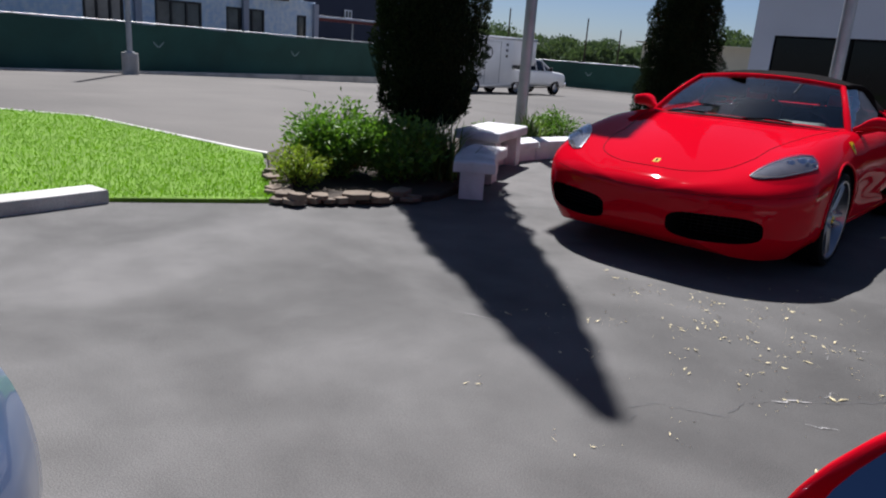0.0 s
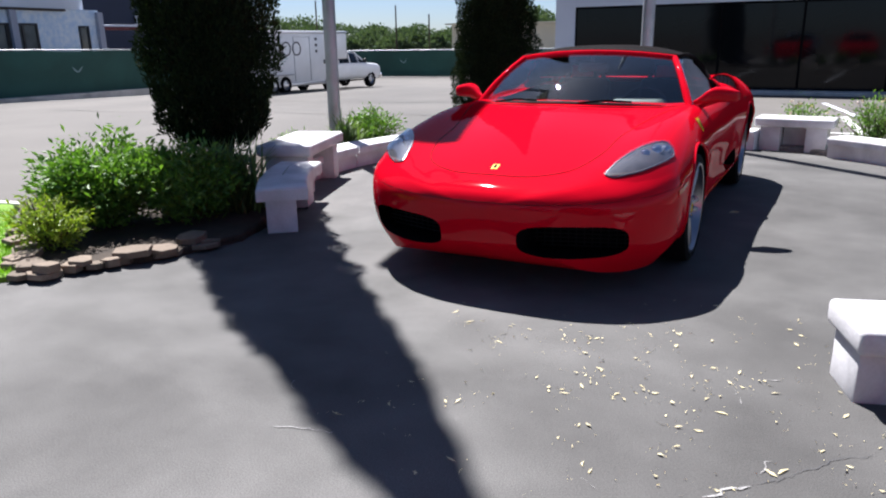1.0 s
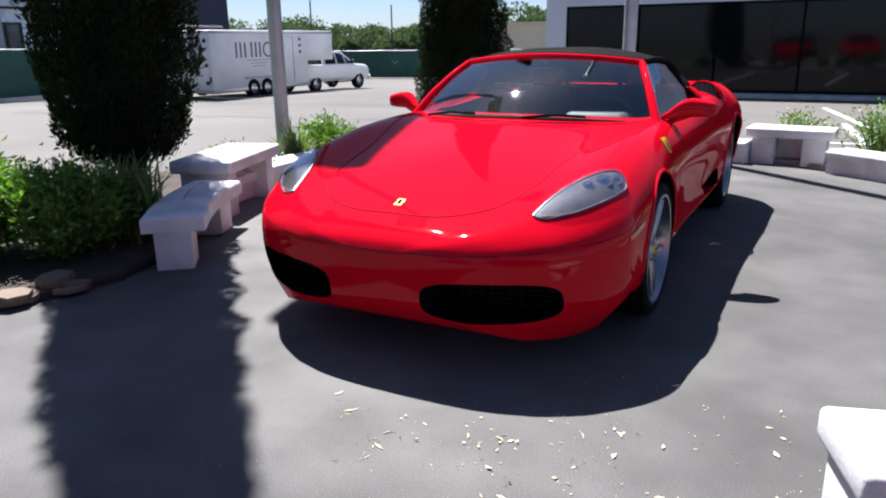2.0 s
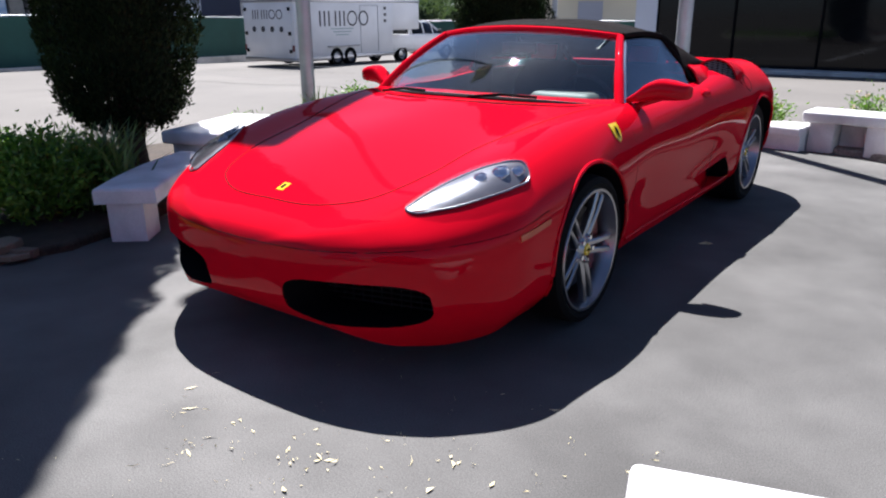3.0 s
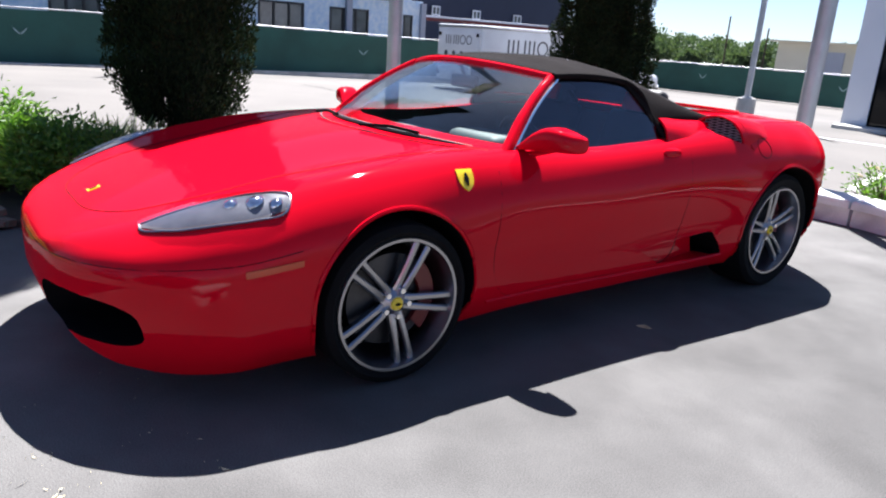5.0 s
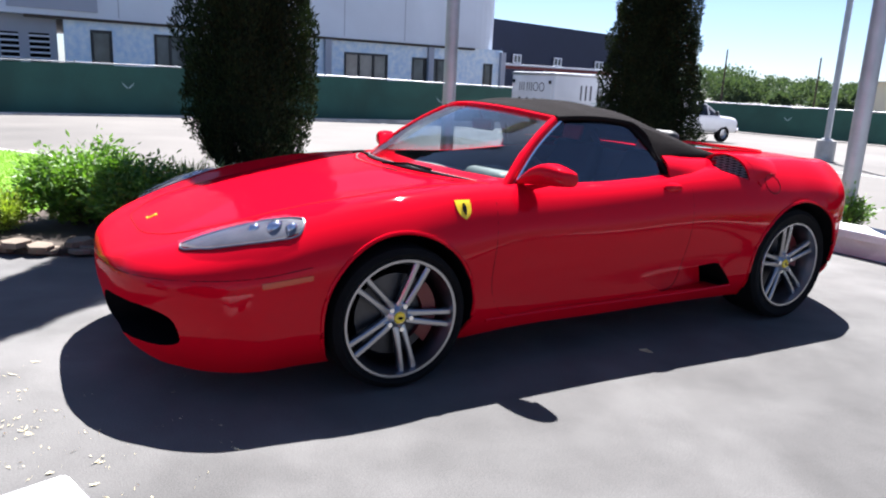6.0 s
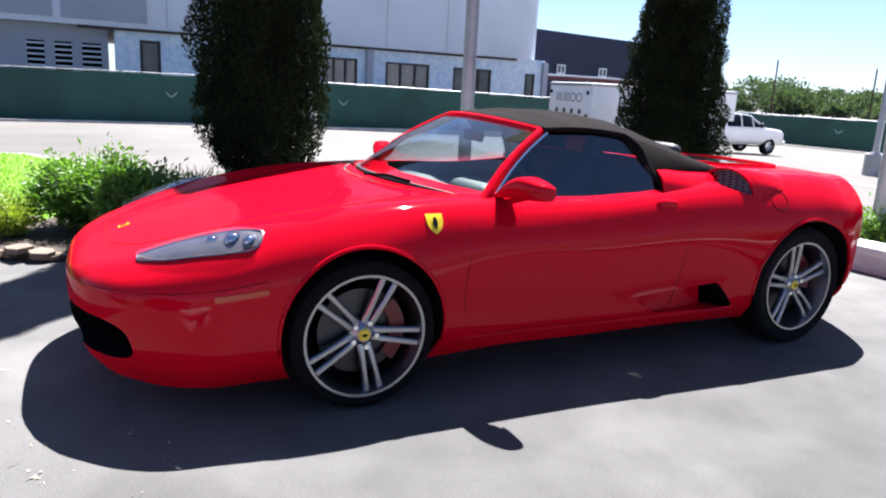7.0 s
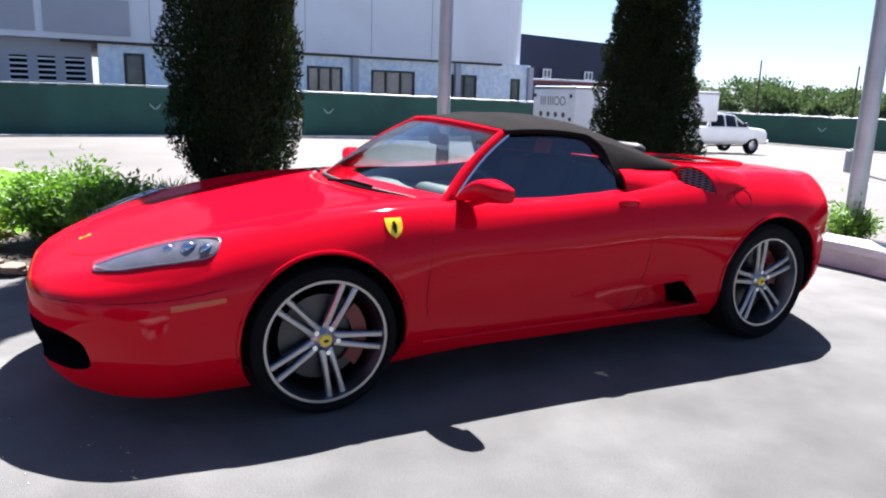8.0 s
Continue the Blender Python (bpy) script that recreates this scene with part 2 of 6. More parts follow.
def tube(points, r, seg=8, bm=None):
    """A round bar along points; r is one radius or one a point."""
    b = bmesh.new()
    pts = [Vector(p) for p in points]
    rs = r if isinstance(r, (list, tuple)) else [r] * len(pts)
    rings = []
    for i, p in enumerate(pts):
        d = (pts[min(i + 1, len(pts) - 1)] - pts[max(i - 1, 0)]).normalized()
        side = d.cross(Vector((0, 0, 1)) if abs(d.z) < 0.95 else Vector((1, 0, 0))).normalized()
        up = side.cross(d)
        rings.append([b.verts.new(p + rs[i] * (math.cos(2 * math.pi * k / seg) * side + math.sin(2 * math.pi * k / seg) * up)) for k in range(seg)])
    for a, c in zip(rings, rings[1:]):
        for k in range(seg):
            b.faces.new((a[k], a[(k + 1) % seg], c[(k + 1) % seg], c[k]))
    b.faces.new(rings[0][::-1])
    b.faces.new(rings[-1])
    bmesh.ops.recalc_face_normals(b, faces=b.faces)
    return merge(bm, b)


def slab(outline, z0, z1, bevel=0.0, bm=None):
    """An upright prism over a flat outline."""
    b = bmesh.new()
    f = b.faces.new([b.verts.new((x, y, z0)) for x, y in outline])
    r = bmesh.ops.extrude_face_region(b, geom=[f])
    bmesh.ops.translate(b, verts=[v for v in r["geom"] if isinstance(v, bmesh.types.BMVert)], vec=(0, 0, z1 - z0))
    bmesh.ops.recalc_face_normals(b, faces=b.faces)
    if bevel:
        bmesh.ops.bevel(b, geom=[e for e in b.edges if abs(e.verts[0].co.z - z1) < 1e-4 and abs(e.verts[1].co.z - z1) < 1e-4], offset=bevel, segments=2, affect="EDGES", profile=0.5)
    return merge(bm, b)


def spline(keys, t):
    """Smooth value at t through rows (t, values...)."""
    ts = [k[0] for k in keys]
    i = max(0, min(len(ts) - 2, next((j for j in range(len(ts) - 1) if t <= ts[j + 1]), len(ts) - 2)))
    h = ts[i + 1] - ts[i]
    u = min(1, max(0, (t - ts[i]) / h))
    out = []
    for c in range(1, len(keys[0])):
        p1, p2 = keys[i][c], keys[i + 1][c]
        s = (p2 - p1) / h
        def slope(j):
            if 0 < j < len(ts) - 1:
                a, b = (keys[j][c] - keys[j - 1][c]) / (ts[j] - ts[j - 1]), (keys[j + 1][c] - keys[j][c]) / (ts[j + 1] - ts[j])
                w = (ts[j + 1] - ts[j]) / (ts[j + 1] - ts[j - 1])
                return a * w + b * (1 - w)
            return s
        m1, m2 = slope(i) * h, slope(i + 1) * h
        out.append((2 * u ** 3 - 3 * u ** 2 + 1) * p1 + (u ** 3 - 2 * u ** 2 + u) * m1 + (3 * u ** 2 - 2 * u ** 3) * p2 + (u ** 3 - u ** 2) * m2)
    return out


def sheet(rows, bm=None, close=False):
    """A skin over a grid of points."""
    b = bmesh.new()
    vs = [[b.verts.new(p) for p in r] for r in rows]
    for a, c in zip(vs, vs[1:]):
        for i in range(len(a) - 1 + (1 if close else 0)):
            j = (i + 1) % len(a)
            b.faces.new((a[i], a[j], c[j], c[i]))
    return merge(bm, b)


def solid(b, thick):
    bmesh.ops.recalc_face_normals(b, faces=b.faces)
    bmesh.ops.solidify(b, geom=b.faces[:], thickness=thick)
    return b


# ---- the red sports car ----
BODY = [
    # y, zb, xb, xl, zl, xw, zw, xs, zs, xf, zf, xg, zg, zc
    (-1.114, 0.4, 0.101, 0.115, 0.42, 0.12, 0.445, 0.117, 0.468, 0.101, 0.482, 0.056, 0.489, 0.492),
    (-1.1, 0.315, 0.238, 0.27, 0.365, 0.283, 0.43, 0.276, 0.485, 0.238, 0.508, 0.133, 0.519, 0.523),
    (-1.06, 0.235, 0.391, 0.444, 0.32, 0.465, 0.42, 0.453, 0.505, 0.391, 0.54, 0.219, 0.556, 0.561),
    (-0.98, 0.17, 0.533, 0.606, 0.28, 0.635, 0.415, 0.619, 0.522, 0.533, 0.572, 0.298, 0.592, 0.6),
    (-0.85, 0.135, 0.659, 0.75, 0.26, 0.785, 0.42, 0.765, 0.54, 0.659, 0.61, 0.369, 0.637, 0.65),
    (-0.65, 0.13, 0.787, 0.879, 0.26, 0.903, 0.43, 0.883, 0.575, 0.778, 0.675, 0.465, 0.69, 0.71),
    (-0.40, 0.13, 0.80, 0.905, 0.26, 0.925, 0.45, 0.905, 0.625, 0.80, 0.745, 0.50, 0.745, 0.77),
    (0.00, 0.13, 0.80, 0.92, 0.26, 0.94, 0.48, 0.92, 0.675, 0.80, 0.82, 0.53, 0.81, 0.835),
    (0.35, 0.15, 0.82, 0.905, 0.27, 0.925, 0.48, 0.905, 0.69, 0.81, 0.84, 0.57, 0.855, 0.88),
    (0.60, 0.175, 0.84, 0.895, 0.27, 0.903, 0.46, 0.905, 0.70, 0.81, 0.845, 0.57, 0.87, 0.885),
    (1.20, 0.18, 0.85, 0.900, 0.27, 0.898, 0.44, 0.912, 0.69, 0.83, 0.842, 0.60, 0.855, 0.86),
    (1.80, 0.18, 0.85, 0.915, 0.27, 0.912, 0.45, 0.930, 0.72, 0.84, 0.885, 0.60, 0.905, 0.91),
    (2.20, 0.17, 0.84, 0.92, 0.27, 0.95, 0.48, 0.945, 0.745, 0.83, 0.925, 0.55, 0.95, 0.955),
    (2.60, 0.14, 0.82, 0.93, 0.27, 0.96, 0.50, 0.948, 0.765, 0.80, 0.942, 0.52, 0.955, 0.96),
    (3.00, 0.17, 0.80, 0.91, 0.30, 0.94, 0.52, 0.922, 0.77, 0.77, 0.922, 0.50, 0.94, 0.945),
    (3.28, 0.22, 0.607, 0.689, 0.34, 0.722, 0.56, 0.713, 0.77, 0.607, 0.9, 0.41, 0.92, 0.925),
    (3.39, 0.26, 0.427, 0.476, 0.38, 0.5, 0.58, 0.494, 0.74, 0.439, 0.86, 0.305, 0.885, 0.89),
    (3.42, 0.32, 0.363, 0.407, 0.42, 0.429, 0.58, 0.424, 0.7, 0.385, 0.8, 0.275, 0.83, 0.84),
]


def half_section(keys, y, n=30):
    zb, xb, xl, zl, xw, zw, xs, zs, xf, zf, xg, zg, zc = spline(keys, y)
    ctrl = [(xb, zb), (xl, zl), (xw, zw), (xs, zs), (xf, zf), (xg, zg), (0.0, zc)]
    t, rows = 0.0, []
    for i, (x, z) in enumerate(ctrl):
        if i:
            t += math.hypot(x - ctrl[i - 1][0], z - ctrl[i - 1][1])
        rows.append((t, x, z))
    rows.append((t * 2 - rows[-2][0], -xg, zg))
    pts = [(0.0, zb), (xb * 0.5, zb)]
    for i in range(n + 1):
        x, z = spline(rows, t * i / n)
        pts.append((max(0.0, x) if i < n else 0.0, z))
    return pts


def body_shell(keys, stations, n=30):
    rows = []
    for y in stations:
        h = half_section(keys, y, n)
        ring = [Vector((x, y, z)) for x, z in h] + [Vector((-x, y, z)) for x, z in h[-2:0:-1]]
        rows.append(ring)
    b = bmesh.new()
    vs = [[b.verts.new(p) for p in r] for r in rows]
    for a, c in zip(vs, vs[1:]):
        for i in range(len(a)):
            j = (i + 1) % len(a)
            b.faces.new((a[i], a[j], c[j], c[i]))
    b.faces.new(vs[0])
    b.faces.new(vs[-1])
    bmesh.ops.recalc_face_normals(b, faces=b.faces)
    return b


def carve(ob, cutters):
    """Cut closed meshes out of ob, keeping the cutters' own materials on the cut faces."""
    for bm, material in cutters:
        bmesh.ops.recalc_face_normals(bm, faces=bm.faces)
        c = link("cutter", bm, material, smooth=False)
        mod = ob.modifiers.new("cut", "BOOLEAN")
        mod.operation, mod.object, mod.solver, mod.material_mode = "DIFFERENCE", c, "EXACT", "TRANSFER"
        deps = bpy.context.evaluated_depsgraph_get()
        me = bpy.data.meshes.new_from_object(ob.evaluated_get(deps))
        ob.modifiers.clear()
        old = ob.data
        ob.data = me
        bpy.data.meshes.remove(old)
        bpy.data.objects.remove(c)
    for f in ob.data.polygons:
        f.use_smooth = True
    ob.data.set_sharp_from_angle(angle=radians(32))


def mirror_half(ob):
    """Keep the half at negative x and mirror it over."""
    b = bmesh.new()
    b.from_mesh(ob.data)
    bmesh.ops.bisect_plane(b, geom=b.verts[:] + b.edges[:] + b.faces[:], plane_co=(0, 0, 0), plane_no=(1, 0, 0), clear_outer=True, dist=1e-5)
    d = bmesh.ops.duplicate(b, geom=b.verts[:] + b.edges[:] + b.faces[:])["geom"]
    for v in d:
        if isinstance(v, bmesh.types.BMVert):
            v.co.x = -v.co.x
    bmesh.ops.reverse_faces(b, faces=[f for f in d if isinstance(f, bmesh.types.BMFace)])
    bmesh.ops.remove_doubles(b, verts=b.verts[:], dist=1e-4)
    b.to_mesh(ob.data)
    b.free()
    for f in ob.data.polygons:
        f.use_smooth = True
    ob.data.set_sharp_from_angle(angle=radians(32))


def arch(y, z, r, x0, x1, bm=None):
    for s in (1, -1):
        bm = cyl(r, r, x1 - x0, 64, Matrix.Translation((s * x0 if s > 0 else -x1, y, z)) @ Matrix.Rotation(radians(90), 4, "Y"), bm)
    return bm


def arch_cut(y, z, r, s, x0, x1, seg=61, turn=0.013):
    """One wheel well cutter."""
    return cyl(r, r * 1.004, x1 - x0, seg, Matrix.Translation((x0 if s > 0 else -x1, y, z)) @ Matrix.Rotation(radians(90), 4, "Y") @ Matrix.Rotation(turn, 4, "Z"))


def prism_x(outline, x0, x1, bm=None, bevel=0.0):
    """A prism along x over an outline of (y, z)."""
    b = bmesh.new()
    f = b.faces.new([b.verts.new((x0, y, z)) for y, z in outline])
    r = bmesh.ops.extrude_face_region(b, geom=[f])
    bmesh.ops.translate(b, verts=[v for v in r["geom"] if isinstance(v, bmesh.types.BMVert)], vec=(x1 - x0, 0, 0))
    bmesh.ops.recalc_face_normals(b, faces=b.faces)
    return merge(bm, b)


def oval(cx, cz, rx, rz, k=3.0, n=28, droop=0.0):
    out = []
    for i in range(n):
        a = 2 * math.pi * i / n
        c, s = math.cos(a), math.sin(a)
        x = rx * math.copysign(abs(c) ** (2 / k), c)
        out.append((cx + x, cz + rz * math.copysign(abs(s) ** (2 / k), s) + droop * x))
    return out


def prism_y(outline, y0, y1, bm=None):
    """A prism along y over an outline of (x, z)."""
    b = bmesh.new()
    f = b.faces.new([b.verts.new((x, y0, z)) for x, z in outline])
    r = bmesh.ops.extrude_face_region(b, geom=[f])
    bmesh.ops.translate(b, verts=[v for v in r["geom"] if isinstance(v, bmesh.types.BMVert)], vec=(0, y1 - y0, 0))
    bmesh.ops.recalc_face_normals(b, faces=b.faces)
    return merge(bm, b)


class Skin:
    """Lays lines and patches onto a mesh."""

    def __init__(self, ob):
        from_bm = bmesh.new()
        from_bm.from_mesh(ob.data)
        from mathutils.bvhtree import BVHTree
        self.tree = BVHTree.FromBMesh(from_bm)
        from_bm.free()

    def down(self, x, y, off=0.0):
        p, n, *_ = self.tree.ray_cast(Vector((x, y, 3)), Vector((0, 0, -1)))
        return p + n * off if p else Vector((x, y, 0.5))

    def side(self, y, z, s=1, off=0.0):
        p, n, *_ = self.tree.ray_cast(Vector((s * 3, y, z)), Vector((-s, 0, 0)))
        return p + n * off if p else Vector((s * 0.9, y, z))

    def front(self, x, z, off=0.0):
        p, n, *_ = self.tree.ray_cast(Vector((x, -4, z)), Vector((0, 1, 0)))
        return p + n * off if p else Vector((x, -1, z))


def dense(pts, k=8):
    """Smooth points along a line."""
    t, rows = 0.0, []
    for i, p in enumerate(pts):
        if i:
            t += max(1e-4, math.dist(p, pts[i - 1]))
        rows.append((t, *p))
    n = k * (len(pts) - 1)
    return [spline(rows, t * i / n) for i in range(n + 1)]


def patch(lower, upper, place, k=8, m=5):
    """A patch between two lines of 2D points, laid onto a surface by place(a, b)."""
    lo, up = dense(lower, k), dense(upper, k)
    return sheet([[place(a[0] + (c[0] - a[0]) * j / m, a[1] + (c[1] - a[1]) * j / m) for j in range(m + 1)] for a, c in zip(lo, up)])


def make_wheel(name, tyre_r, width, rim_r, parent, m):
    w = new(name)
    w.parent = parent
    w.matrix_basis = m
    hw = width / 2
    tyre = lathe([(rim_r - 0.012, -hw * 0.8), (rim_r + 0.012, -hw * 0.93), (tyre_r - 0.03, -hw), (tyre_r - 0.006, -hw * 0.88), (tyre_r, -hw * 0.6), (tyre_r, hw * 0.6), (tyre_r - 0.006, hw * 0.88), (tyre_r - 0.03, hw), (rim_r + 0.012, hw * 0.93), (rim_r - 0.012, hw * 0.8)], 72, closed=True)
    part("tyre", tyre, RUBBER, w, "black low-profile tyre")
    rim = lathe([(rim_r - 0.006, -hw * 0.86), (rim_r + 0.006, hw * 0.90), (rim_r + 0.001, hw * 0.97), (rim_r - 0.010, hw * 0.96), (rim_r - 0.017, hw * 0.72), (rim_r - 0.035, hw * 0.30), (rim_r - 0.04, -hw * 0.84)], 72, closed=True)
    part("rim", rim, ALLOY, w, "silver alloy rim with five pairs of spokes")
    face = hw * 0.70
    for i in range(5):
        for s in (1, -1):
            a = 2 * math.pi * i / 5 + 0.19
            b = bmesh.new()
            prof = [(0.030, 0.014, 0.0165, face - 0.016), (0.08, 0.0185, 0.0140, face - 0.004), (0.17, 0.0245, 0.0122, face + 0.006), (rim_r - 0.012, 0.030, 0.0140, face + 0.010)]
            rings = []
            for r, off, half, z in prof:
                rings.append([b.verts.new((r, s * off - half, z - 0.032)), b.verts.new((r, s * off - half, z - 0.006)), b.verts.new((r, s * off - half * 0.55, z)), b.verts.new((r, s * off + half * 0.55, z)), b.verts.new((r, s * off + half, z - 0.006)), b.verts.new((r, s * off + half, z - 0.032))])
            for p, q in zip(rings, rings[1:]):
                for k in range(6):
                    b.faces.new((p[k], p[(k + 1) % 6], q[(k + 1) % 6], q[k]))
            b.faces.new(rings[0])
            b.faces.new(rings[-1])
            bmesh.ops.recalc_face_normals(b, faces=b.faces)
            b.transform(Matrix.Rotation(a, 4, "Z"))
            part("spoke", b, ALLOY, w)
    hub = lathe([(0.0, face - 0.06), (0.060, face - 0.06), (0.058, face - 0.020), (0.045, face - 0.010), (0.030, face + 0.004), (0.0, face + 0.004)], 32)
    part("hub", hub, ALLOY, w)
    part("hub_cap", lathe([(0.0, face + 0.012), (0.024, face + 0.011), (0.029, face + 0.002), (0.0, face + 0.002)], 28), YELLOW, w, "yellow round hub cap")
    crest = prism_y(oval(0, 0, 0.006, 0.012, 2), 0, 0.002)
    crest.transform(Matrix.Translation((0, 0, face + 0.0125)) @ Matrix.Rotation(radians(90), 4, "X"))
    part("cap_emblem", crest, MATT, w, "small black emblem")
    for i in range(5):
        a = 2 * math.pi * i / 5 + 0.19
        bolt = cyl(0.0125, 0.0105, 0.022, 12, Matrix.Translation((0.054 * math.cos(a), 0.054 * math.sin(a), face - 0.012)))
        part("wheel_bolt", bolt, CHROME, w)
    part("brake_disc", lathe([(0.05, -0.005), (0.185, -0.005), (0.185, 0.02), (0.05, 0.02)], 48, closed=True), STEEL, w, "grey brake disc")
    cal = lathe([(0.13, -0.03), (0.195, -0.03), (0.195, 0.045), (0.13, 0.045)], 64, closed=True)
    keep = [f for f in cal.faces if not (f.calc_center_median().y > 0.03 and abs(f.calc_center_median().x) < 0.11)]
    bmesh.ops.delete(cal, geom=keep, context="FACES")
    part("brake_caliper", cal, CALIPER, w, "red brake caliper")
    part("wheel_barrel", lathe([(0.02, -hw * 0.80), (rim_r - 0.03, -hw * 0.80), (rim_r - 0.03, -hw * 0.76), (0.02, -hw * 0.76)], 48, closed=True), MATT, w)
    return w


def smooth_step(t):
    return t * t * (3 - 2 * t)


def seat_mesh(bm, x):
    box(x - 0.23, x + 0.23, 1.28, 1.80, 0.32, 0.46, 0.05, 3, bm)
    b = box(-0.23, 0.23, -0.06, 0.06, 0.0, 0.60, 0.05, 3)
    b.transform(Matrix.Translation((x, 1.78, 0.40)) @ Matrix.Rotation(radians(-20), 4, "X"))
    merge(bm, b)
    b = box(-0.12, 0.12, -0.05, 0.05, 0.0, 0.17, 0.04, 3)
    b.transform(Matrix.Translation((x, 1.97, 0.93)) @ Matrix.Rotation(radians(-14), 4, "X"))
    merge(bm, b)
    return bm


def sports_car():
    car = root("sports_car", None, "glossy red sports car with closed black fabric roof on asphalt", "car")
    stations = [-1.114, -1.112, -1.108, -1.10, -1.09, -1.077] + [-1.06 + 0.03 * i for i in range(14)] + [-0.63 + 0.04 * i for i in range(101)]
    stations = sorted(set([round(s, 3) for s in stations if s < 3.39] + [3.39, 3.40, 3.41, 3.42]))
    body = part("body", body_shell(BODY, stations, 34), PAINT, car, "glossy red painted body with long low nose")
    cuts = [(arch_cut(0.003, 0.335, 0.357, s, 0.58, 1.15), MATT) for s in (-1,)] + [(arch_cut(2.603, 0.352, 0.376, s, 0.56, 1.15), MATT) for s in (-1,)]
    wells = None
    for s in (-1,):
        wells = prism_y([(s * x, z) for x, z in oval(0.475, 0.318, 0.262, 0.086, 3.4, droop=0.02)], -1.3, -0.72, wells)
        wells = prism_x([(1.955, 0.268), (2.095, 0.256), (2.085, 0.280), (1.962, 0.408), (1.945, 0.395)], s * 0.70, s * 1.05, wells)
    skin0 = Skin(body)
    tub = slab([(0.0, 0.52), (0.40, 0.58), (0.66, 0.70), (0.745, 0.95), (0.755, 1.4), (0.72, 1.80), (0.3, 2.0), (-0.3, 2.0), (-0.72, 1.80), (-0.755, 1.4), (-0.745, 0.95), (-0.66, 0.70), (-0.40, 0.58)], 0.26, 1.4)
    # the ramp that leads into the scoop behind the door
    ramp = bmesh.new()
    ring0 = [ramp.verts.new((-x, 2.0, z)) for x, z in ((0.72, 0.93), (1.0, 0.885), (1.0, 1.1), (0.72, 1.1))]
    ring1 = [ramp.verts.new((-x, 2.14 + 0.75 * (x - 0.75), z)) for x, z in ((0.66, 0.85), (1.0, 0.81), (1.0, 1.1), (0.66, 1.1))]
    ramp.faces.new(ring0)
    ramp.faces.new(ring1)
    for k in range(4):
        ramp.faces.new((ring0[k], ring0[(k + 1) % 4], ring1[(k + 1) % 4], ring1[k]))
    bmesh.ops.recalc_face_normals(ramp, faces=ramp.faces)
    # the channel that deepens along the sill into the side intake
    chan = bmesh.new()
    outer = [chan.verts.new((-1.05, y, z)) for y, z in ((1.40, 0.372), (1.95, 0.418), (2.10, 0.255), (1.56, 0.272))]
    inner = [chan.verts.new((-x, y, z)) for x, y, z in ((0.905, 1.40, 0.368), (0.80, 1.95, 0.405), (0.80, 2.08, 0.262), (0.89, 1.56, 0.276))]
    chan.faces.new(outer)
    chan.faces.new(inner)
    for k in range(4):
        chan.faces.new((outer[k], outer[(k + 1) % 4], inner[(k + 1) % 4], inner[k]))
    carve(body, cuts + [(chan, PAINT), (wells, MATT), (tub, LEATHER), (ramp, PAINT)])
    mirror_half(body)
    # --- lamps, lines and badges laid on the body
    for s in (1, -1):
        inner = [(0.585, -0.840), (0.61, -0.73), (0.655, -0.60), (0.73, -0.47), (0.80, -0.395)]
        outer = [(0.600, -0.845), (0.70, -0.78), (0.785, -0.665), (0.835, -0.53), (0.835, -0.42)]
        lamp = new("headlight")
        lamp.parent = car
        lamp["label"] = "swept-back clear headlight in the front wing"
        part("lamp_housing", solid(patch(inner, outer, lambda a, b: skin0.down(s * a, b, 0.003), 8, 8), 0.003), REFLECT, lamp, "grey lamp housing")
        rim_line = [skin0.down(s * a, b, 0.004) for a, b in dense(inner + outer[::-1] + inner[:1], 6)]
        part("lamp_rim", tube(rim_line, 0.0042, 6), ALLOY, lamp, "bright thin rim")
        for (x, y), r in (((0.765, -0.515), 0.032), ((0.802, -0.455), 0.024), ((0.725, -0.585), 0.024)):
            p = skin0.down(s * x, y, 0.0)
            part("lamp_lens", lathe([(0.0, r * 0.55), (r * 0.5, r * 0.48), (r * 0.85, r * 0.25), (r, 0.0), (r * 1.2, 0.002), (r * 1.25, -0.004)], 20, Matrix.Translation(p + Vector((0, 0, 0.002))) @ Matrix.Rotation(radians(28), 4, "X")), CHROME, lamp)
        part("lamp_cover", solid(patch(inner, outer, lambda a, b: skin0.down(s * a, b, 0.02), 8, 6), 0.002), LAMPGLASS, lamp, "clear lamp cover")
    lid = [(0.0, -0.945), (0.24, -0.925), (0.41, -0.82), (0.50, -0.60), (0.53, -0.30), (0.60, 0.0), (0.68, 0.30), (0.715, 0.46)]
    full = lid[::-1] + [(-x, y) for x, y in lid[1:]]
    part("bonnet_gap", tube([skin0.down(x, y, 0.0) for x, y in dense(full, 6)], 0.0026, 5), MATT, car)
    seam = [skin0.side(a, b, 1, -0.001) for a, b in dense([(-0.40, 0.585), (-0.56, 0.562), (-0.72, 0.545), (-0.83, 0.535)], 4)]
    seam += [skin0.front(x, z, -0.001) for x, z in dense([(0.72, 0.528), (0.50, 0.515), (0.25, 0.505), (0.0, 0.502)], 6)]
    seam += [Vector((-p.x, p.y, p.z)) for p in seam[-2::-1]]
    part("bumper_gap", tube(seam, 0.0022, 5), MATT, car)
    b = bmesh.new()
    bmesh.ops.create_grid(b, x_segments=2, y_segments=2, size=0.5)
    for v in b.verts:
        v.co = skin0.down(v.co.x * 0.036, -0.868 + v.co.y * 0.048, 0.003)
    part("nose_badge", solid(b, 0.003), YELLOW, car, "small yellow rectangular nose badge")
    b = bmesh.new()
    bmesh.ops.create_grid(b, x_segments=2, y_segments=2, size=0.5)
